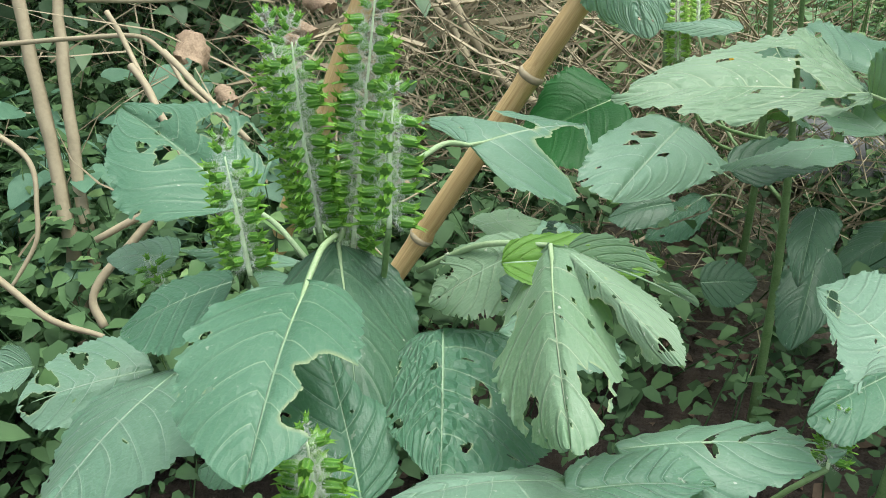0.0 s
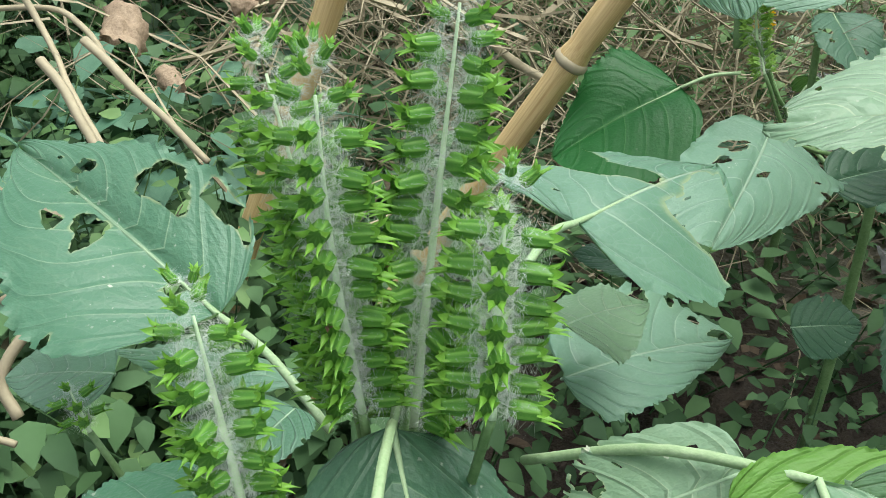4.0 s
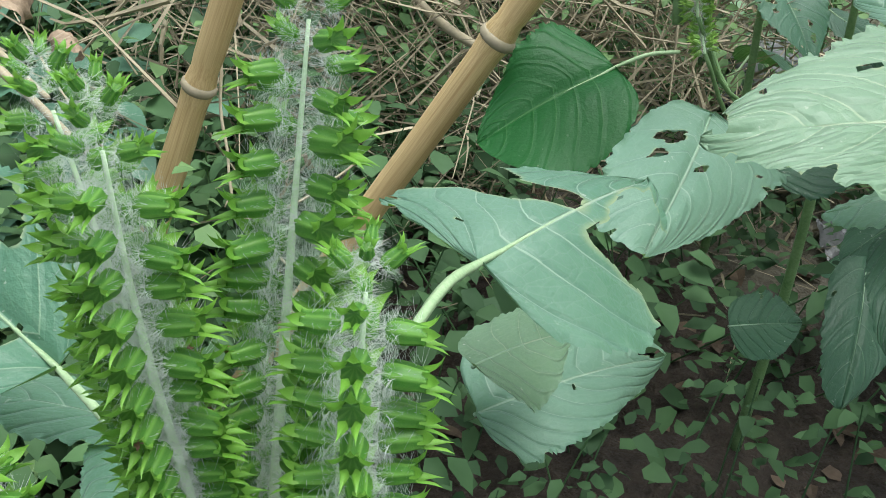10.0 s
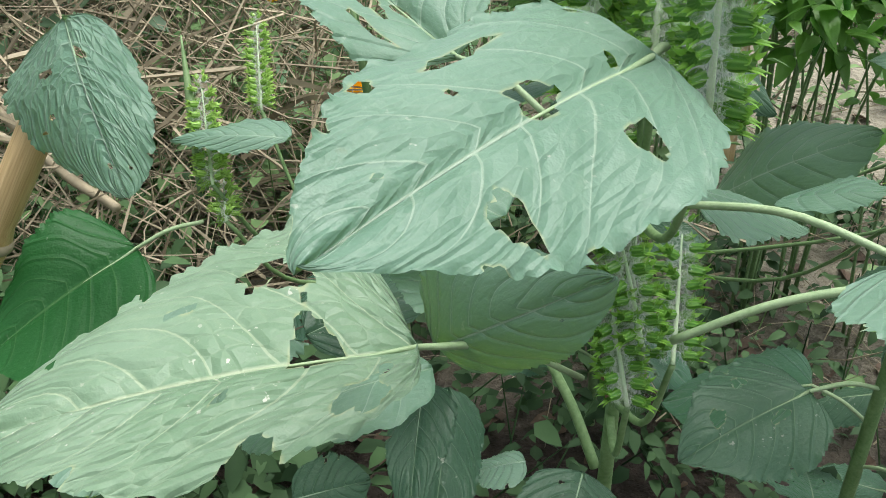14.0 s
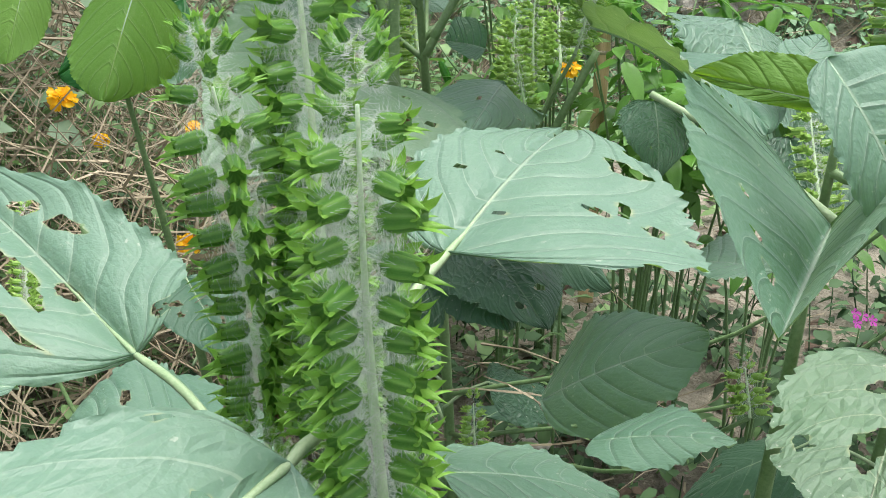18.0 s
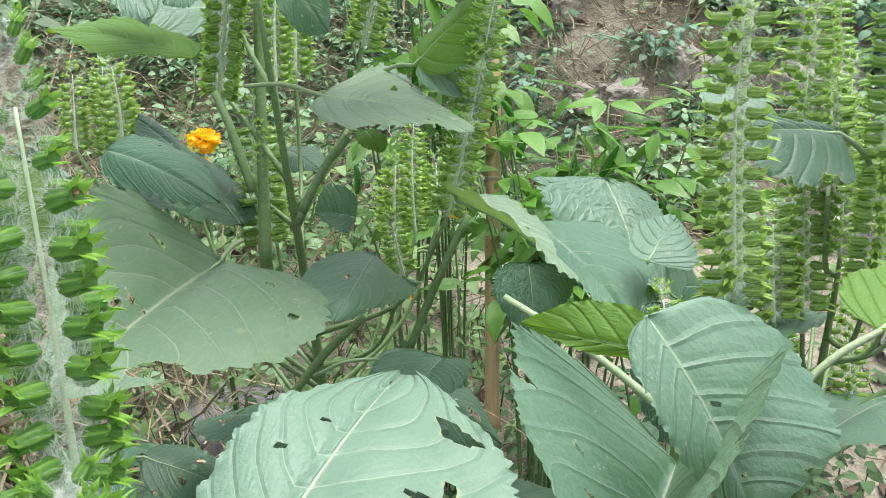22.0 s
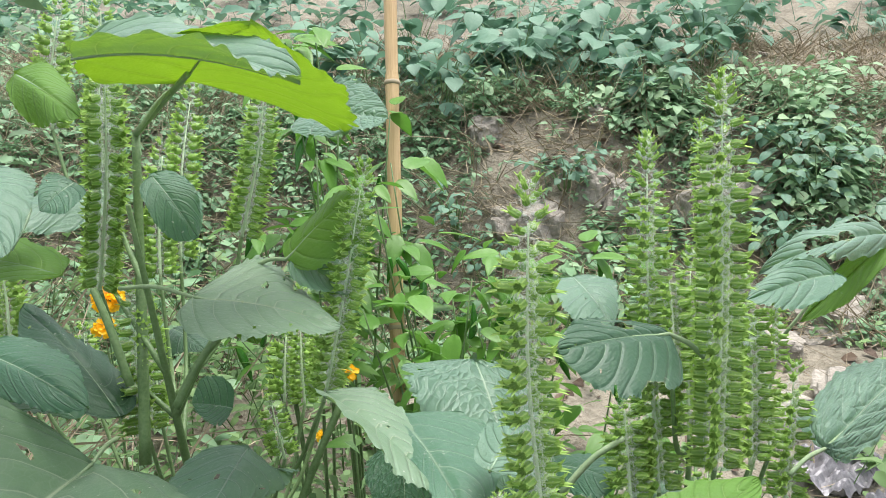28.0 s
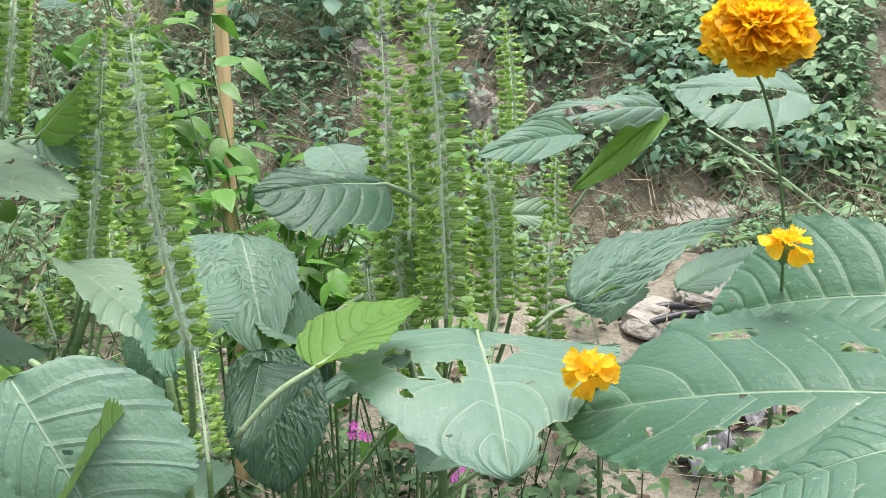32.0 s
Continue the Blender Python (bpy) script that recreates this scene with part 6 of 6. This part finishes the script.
def bush(x, y, tall, spread, n, size, seed, mesh, label, category, pods=0):
    """Branching stems with separate small leaves."""
    rng = random.Random(seed)
    z = height(x, y)
    th = root(category.replace(" ", "_"), (x, y, z), label, category, category + "s")
    tubes, tips = [], []
    for k in range(7):
        a = rng.uniform(0, 6.28)
        rr = spread * rng.uniform(0.3, 1)
        top = V3((x + rr * math.cos(a), y + rr * math.sin(a), z + tall * rng.uniform(0.65, 1.05)))
        line = curve_points([(x + 0.01 * math.cos(a), y + 0.01 * math.sin(a), z - 0.01), (x + rr * 0.35 * math.cos(a), y + rr * 0.35 * math.sin(a), z + tall * 0.5), top], 9)
        tubes.append(tube(line, [0.0024, 0.0016, 0.0008], 5))
        tips.append(line)
    v, f = join(tubes)
    under(mesh_object("stem", v, f, STEM), th)
    for k in range(n):
        line = rng.choice(tips)
        p = line[min(8, (5 if pods else 2) + int(rng.random() * (4 if pods else 7)))]
        a = rng.uniform(0, 360)
        s = size * rng.uniform(0.55, 1.15)
        off = V3((math.cos(radians(a)), math.sin(radians(a)), 0.2)) * spread * rng.uniform(0.05, 0.4)
        ob = new("leaf", mesh)
        under(ob, th)
        ob.matrix_basis = pose(p[0] + off[0], p[1] + off[1], p[2] + off[2], rng.uniform(-25, 25), rng.uniform(-20, 45), a) @ Matrix.Scale(s, 4)
    for k in range(pods):
        p = rng.choice(tips)[rng.randint(5, 8)]
        ob = new("chilli_pod", POD)
        under(ob, th)
        ob.matrix_basis = pose(p[0] + rng.uniform(-0.02, 0.02), p[1] + rng.uniform(-0.02, 0.02), p[2], rng.uniform(-30, 30) + (180 if k % 2 else 0), rng.uniform(-30, 30), rng.uniform(0, 360)) @ Matrix.Scale(rng.uniform(0.6, 1), 4)
    return th


def marigold(place, size, n, label, foot, facing):
    """A pompon of ruffled petals on a green cup and stalk."""
    rng = random.Random(int(place[0] * 977) + n)
    c = V3(place)
    th = root("marigold", tuple(c), label, "flower", "marigolds")
    d = unit(V3(facing))
    q = Vector(tuple(d)).to_track_quat("Z", "Y").to_matrix().to_4x4()
    frame_m = Matrix.Translation(tuple(c)) @ q
    for k in range(n):
        f = (k + 0.5) / n
        el = 90 - 118 * f ** 0.62
        az = k * 137.5 + rng.uniform(-12, 12)
        ln = size * (0.42 + 0.40 * f) * rng.uniform(0.8, 1.15)
        ob = new("petal", PETAL_MESH)
        under(ob, th)
        m = pose(0, 0, 0, 0, 0, az) @ pose(0, 0, 0, 0, -el + rng.uniform(-10, 10), 0) @ pose(size * 0.42 * min(1, 0.15 + (1.3 if n < 60 else 4) * f), 0, 0, rng.uniform(-50, 50), rng.uniform(-28, 28), 0) @ Matrix.Diagonal((ln, ln * 1.0, ln * 1.2, 1))
        ob.matrix_basis = frame_m @ m
    v, f = tube([c - d * size * 1.0, c - d * size * 0.75, c - d * size * 0.35, c - d * size * 0.05], [size * 0.12, size * 0.30, size * 0.34, size * 0.30], 10)
    under(mesh_object("flower_cup", v, f, STEM), th)
    ft = V3(foot)
    low = V3((ft[0] + 0.02, ft[1] + 0.03, height(ft[0] + 0.02, ft[1] + 0.03) - 0.01))
    top = c - d * size * 0.95
    v, f = tube([top * (1 - k) ** 2 + ft * 2 * k * (1 - k) + low * k * k for k in np.linspace(0, 1, 14)], [max(0.0007, size * 0.04), 0.0013, 0.0022], 6)
    under(mesh_object("stalk", v, f, STEM), th)
    rngn = np.random.RandomState(n)
    line = curve_points([ft, low], 8)
    p = line[rngn.randint(0, 6, 70)] + rngn.normal(size=(70, 3)) * 0.03
    a = rngn.uniform(0, 6.28, 70)
    v, t = blades(p, np.stack([np.cos(a), np.sin(a), rngn.uniform(-0.2, 0.5, 70)], axis=1), np.tile([[0.1, 0.1, 1.0]], (70, 1)), rngn.uniform(0.015, 0.03, 70), rngn.uniform(0.0025, 0.004, 70), np.full(70, 0.2))
    under(fast_mesh("foliage", v, t, HERB, False), th)
    return th


def basin(x, y, z):
    """A dented metal basin lying upside down among the weeds."""
    th = root("metal_basin", (x, y, z - 0.05), "dented grey metal basin lying among the weeds", "basin")
    rows = [(0.10, 0.0), (0.108, 0.004), (0.104, 0.010), (0.092, 0.035), (0.080, 0.060), (0.05, 0.066), (0.0, 0.067)]
    seg, verts, faces = 32, [], []
    for r, h in rows:
        for k in range(seg):
            a = 2 * math.pi * k / seg
            rr = r * (1 + 0.03 * math.sin(3 * a))
            verts.append((x + rr * math.cos(a), y + rr * math.sin(a), z - 0.05 + h))
    for i in range(len(rows) - 1):
        for k in range(seg):
            j = (k + 1) % seg
            faces.append((i * seg + k, i * seg + j, (i + 1) * seg + j, (i + 1) * seg + k))
    under(mesh_object("bowl", verts, faces, PLASTIC), th)
    vv, ff = tube([V3((x + 0.108 * math.cos(a), y + 0.108 * math.sin(a), z - 0.046)) for a in np.linspace(0, 6.283, 33)], [0.004], 6)
    under(mesh_object("rim", vv, ff, PLASTIC), th)


def film_scrap(x, y, s):
    n = 26
    verts, faces = [], []
    for j in range(n):
        for i in range(n):
            px, py = x + (i / (n - 1) - 0.5) * 2 * s, y + (j / (n - 1) - 0.5) * 1.5 * s
            verts.append((px, py, height(px, py) + 0.012 + abs(lumpy((px, py, 2), 28, 0.05)) + lumpy((px, py, 8), 70, 0.008)))
    for j in range(n - 1):
        for i in range(n - 1):
            faces.append((j * n + i, j * n + i + 1, (j + 1) * n + i + 1, (j + 1) * n + i))
    tagged(mesh_object("plastic_scrap", verts, faces, PLASTIC, False), "crumpled grey plastic film lying on the path", "litter", "plastic scraps")


# a bent tube standing in for crumpled black plastic
def plastic_strip(x, y):
    pts = curve_points([(x - 0.08, y + 0.05, height(x, y) + 0.03), (x, y, height(x, y) + 0.045), (x + 0.09, y - 0.04, height(x, y) + 0.02)], 14)
    v, f = tube(pts, [0.005, 0.008, 0.006], 8)
    tagged(mesh_object("black_hose", v, f, BLACK), "short strip of black plastic on the ground", "hose", "black hose pieces")


def dry_curl(place, s, turn):
    """A shrivelled brown leaf, rolled up and hanging in the undergrowth."""
    n, m = 18, 9
    verts, faces = [], []
    for i in range(n):
        u = i / (n - 1)
        for k in range(m):
            v = k / (m - 1) - 0.5
            w = math.sin(math.pi * min(0.98, u * 0.9 + 0.06)) ** 0.8
            a = 4.4 * u + 1.2 * v
            r = s * (0.42 - 0.12 * u) + lumpy((u * 3, v * 4, turn), 2.5, s * 0.12)
            verts.append((r * math.cos(a), v * s * 1.1 * w, r * math.sin(a) + lumpy((u * 5, v * 5, 3 + turn), 2, s * 0.10)))
    for i in range(n - 1):
        for k in range(m - 1):
            faces.append((i * m + k, i * m + k + 1, (i + 1) * m + k + 1, (i + 1) * m + k))
    ob = mesh_object("dry_leaf", verts, faces, DRY_PALE)
    ob.matrix_basis = pose(*place, 20, 30, turn)
    tagged(ob, "shrivelled pale brown leaf curled up in the undergrowth", "dry leaf", "dry leaves hanging in the undergrowth")


DRY_PALE = plain("dry_leaf_pale", (0.13, 0.085, 0.05), (0.44, 0.33, 0.22), 60, 0.75, 0.6, 0.001, 0.15)


def pink_flower(place, foot, seed):
    """A slim weed with a few small pink flowers."""
    rng = random.Random(seed)
    th = root("pink_flower", tuple(foot), "slim weed with tiny magenta flowers", "flower", "small pink flowers")
    v, f = tube(curve_points([foot, (V3(foot) + V3(place)) / 2 + V3((0.01, 0, 0.01)), place], 10), [0.0016, 0.001, 0.0007], 5)
    under(mesh_object("stalk", v, f, STEM), th)
    for k in range(4):
        c = V3(place) + V3((rng.uniform(-0.012, 0.012), rng.uniform(-0.012, 0.012), rng.uniform(-0.02, 0.004)))
        verts, faces = [tuple(c)], []
        for j in range(5):
            for q in (-0.45, 0, 0.45):
                a = j * 1.2566 + q
                r = 0.0055 if q == 0 else 0.0042
                verts.append((c[0] + r * math.cos(a), c[1] + r * math.sin(a) * 0.6 - 0.002, c[2] + r * math.sin(a) * 0.8))
            o = 1 + 3 * j
            faces += [(0, o, o + 1), (0, o + 1, o + 2)]
        under(mesh_object("blossom", verts, faces, PINK), th)


marigold((0.926, 0.553, 0.788), 0.0255, 230, "large full orange marigold in bloom", (0.994, 0.538, 0.693), (-0.25, -0.35, 1))
marigold((0.698, 0.477, 0.675), 0.01, 30, "small wilting orange marigold resting on a leaf", (0.741, 0.504, 0.647), (-0.6, -0.3, 0.6))
marigold((0.786, 0.444, 0.716), 0.01, 30, "small half-opened orange marigold above a leaf", (0.874, 0.493, 0.680), (0.1, -0.2, 1))
marigold((0.623, 1.381, 0.578), 0.016, 50, "orange marigold behind the herb plants", (0.607, 1.347, 0.474), (0, -0.6, 1))
marigold((0.612, 1.364, 0.551), 0.012, 40, "orange marigold behind the herb plants", (0.609, 1.340, 0.462), (0, -0.6, 1))
marigold((0.942, 1.509, 0.257), 0.01, 30, "orange marigold low between the stems", (0.950, 1.519, 0.192), (0.3, -0.6, 1))
marigold((0.736, 1.033, 0.570), 0.009, 30, "orange marigold low between the stems", (0.738, 1.026, 0.524), (0, -0.6, 1))
marigold((0.351, 1.601, 0.442), 0.016, 36, "orange marigold in the meadow", (0.340, 1.567, 0.371), (0, -0.6, 1))
marigold((0.390, 1.608, 0.377), 0.011, 30, "orange marigold in the meadow", (0.381, 1.584, 0.327), (0, -0.6, 1))
marigold((0.447, 1.364, 0.319), 0.015, 36, "orange marigold in the meadow", (0.441, 1.333, 0.269), (0, -0.6, 1))
marigold((0.478, 1.426, 0.434), 0.01, 30, "orange marigold in the meadow", (0.471, 1.405, 0.387), (0, -0.6, 1))
bush(2.01, 2.33, 0.3, 0.24, 78, 0.056, 1, HEART, "bushy bean plant with heart-shaped leaves on the bank", "bean plant")
bush(2.21, 2.25, 0.26, 0.22, 78, 0.053, 2, HEART, "bushy bean plant with heart-shaped leaves on the bank", "bean plant")
bush(2.61, 2.19, 0.34, 0.26, 102, 0.056, 3, HEART, "bushy bean plant with heart-shaped leaves on the bank", "bean plant")
bush(2.16, 2.00, 0.2, 0.2, 68, 0.046, 4, HEART, "bushy bean plant with heart-shaped leaves on the bank", "bean plant")
bush(1.98, 2.79, 0.3, 0.14, 34, 0.059, 5, HEART, "bushy bean plant with heart-shaped leaves on the bank", "bean plant")
bush(1.78, 2.34, 0.24, 0.16, 34, 0.050, 6, HEART, "bushy bean plant with heart-shaped leaves on the bank", "bean plant")
bush(2.32, 1.60, 0.16, 0.2, 102, 0.028, 7, HEART, "bushy bean plant with heart-shaped leaves on the bank", "bean plant")
bush(2.35, 1.67, 0.16, 0.2, 102, 0.028, 8, HEART, "bushy bean plant with heart-shaped leaves on the bank", "bean plant")
bush(1.85, 1.96, 0.1, 0.18, 85, 0.023, 9, HEART, "bushy bean plant with heart-shaped leaves on the bank", "bean plant")
bush(1.61, 2.07, 0.12, 0.16, 85, 0.020, 10, HEART, "bushy bean plant with heart-shaped leaves on the bank", "bean plant")
bush(1.60, 1.95, 0.12, 0.16, 85, 0.020, 11, HEART, "bushy bean plant with heart-shaped leaves on the bank", "bean plant")
bush(3.09, 2.40, 0.3, 0.3, 85, 0.046, 12, HEART, "bushy bean plant with heart-shaped leaves on the bank", "bean plant")
bush(2.41, 1.62, 0.14, 0.22, 102, 0.028, 13, HEART, "bushy bean plant with heart-shaped leaves on the bank", "bean plant")
bush(2.14, 1.58, 0.14, 0.2, 102, 0.026, 14, HEART, "bushy bean plant with heart-shaped leaves on the bank", "bean plant")
bush(2.49, 1.43, 0.16, 0.2, 102, 0.030, 15, HEART, "bushy bean plant with heart-shaped leaves on the bank", "bean plant")
bush(1.72, 2.62, 0.24, 0.17, 70, 0.055, 40, HEART, "bushy bean plant with heart-shaped leaves on the bank", "bean plant")
bush(1.88, 2.52, 0.24, 0.17, 80, 0.055, 41, HEART, "bushy bean plant with heart-shaped leaves on the bank", "bean plant")
bush(2.10, 2.50, 0.24, 0.17, 90, 0.055, 42, HEART, "bushy bean plant with heart-shaped leaves on the bank", "bean plant")
bush(2.28, 2.45, 0.24, 0.17, 90, 0.055, 43, HEART, "bushy bean plant with heart-shaped leaves on the bank", "bean plant")
bush(2.45, 2.40, 0.24, 0.17, 90, 0.055, 44, HEART, "bushy bean plant with heart-shaped leaves on the bank", "bean plant")
bush(2.62, 2.42, 0.24, 0.17, 90, 0.055, 45, HEART, "bushy bean plant with heart-shaped leaves on the bank", "bean plant")
bush(2.80, 2.30, 0.24, 0.17, 80, 0.055, 46, HEART, "bushy bean plant with heart-shaped leaves on the bank", "bean plant")
bush(2.20, 2.68, 0.24, 0.17, 80, 0.055, 47, HEART, "bushy bean plant with heart-shaped leaves on the bank", "bean plant")
bush(2.50, 2.60, 0.24, 0.17, 80, 0.055, 48, HEART, "bushy bean plant with heart-shaped leaves on the bank", "bean plant")
bush(1.62, 2.78, 0.24, 0.17, 60, 0.055, 49, HEART, "bushy bean plant with heart-shaped leaves on the bank", "bean plant")
bush(-0.48, 1.20, 0.3, 0.22, 50, 0.05, 16, HEART, "leafy dark green shrub behind the canes", "bean plant")
bush(-0.33, 1.09, 0.24, 0.2, 50, 0.05, 17, HEART, "leafy dark green shrub behind the canes", "bean plant")
bush(-0.51, 1.04, 0.22, 0.2, 50, 0.05, 18, HEART, "leafy dark green shrub behind the canes", "bean plant")
bush(-0.30, 1.48, 0.24, 0.22, 50, 0.05, 19, HEART, "leafy dark green shrub behind the canes", "bean plant")
bush(-0.40, 1.21, 0.28, 0.2, 50, 0.055, 20, HEART, "leafy dark green shrub behind the canes", "bean plant")
bush(0.86, 1.08, 0.7, 0.15, 150, 0.044, 31, LANCE, "bright green chilli plant with narrow leaves", "chilli plant", 6)
bush(0.93, 1.08, 0.56, 0.12, 150, 0.044, 32, LANCE, "bright green chilli plant with narrow leaves", "chilli plant", 6)
bush(0.88, 1.27, 0.76, 0.12, 150, 0.044, 33, LANCE, "bright green chilli plant with narrow leaves", "chilli plant", 6)
bush(0.91, 1.13, 0.66, 0.13, 150, 0.044, 34, LANCE, "bright green chilli plant with narrow leaves", "chilli plant", 6)
bush(0.80, 1.23, 0.72, 0.10, 130, 0.036, 35, LANCE, "bright green chilli plant with narrow leaves", "chilli plant", 5)
bush(0.98, 1.00, 0.50, 0.11, 120, 0.036, 36, LANCE, "bright green chilli plant with narrow leaves", "chilli plant", 4)
basin(0.65, 1.47, 0.16)
film_scrap(1.62, 1.08, 0.07)
film_scrap(1.48, 0.96, 0.05)
film_scrap(1.62, 0.97, 0.05)
film_scrap(0.63, 1.17, 0.05)
plastic_strip(1.71, 1.15)
plastic_strip(1.72, 1.20)
dry_curl((-0.257, 0.925, 0.460), 0.045, 10)
dry_curl((-0.132, 1.000, 0.492), 0.03, 70)
dry_curl((-0.248, 1.023, 0.379), 0.028, 40)
dry_curl((-0.165, 1.111, 0.432), 0.026, 80)
dry_curl((-0.196, 1.162, 0.404), 0.03, 120)
dry_curl((-0.044, 0.986, 0.285), 0.02, 30)
pink_flower((0.902, 0.815, 0.392), (0.922, 0.845, height(0.922, 0.845)), 0)
pink_flower((0.837, 0.860, 0.441), (0.857, 0.890, height(0.857, 0.890)), 1)
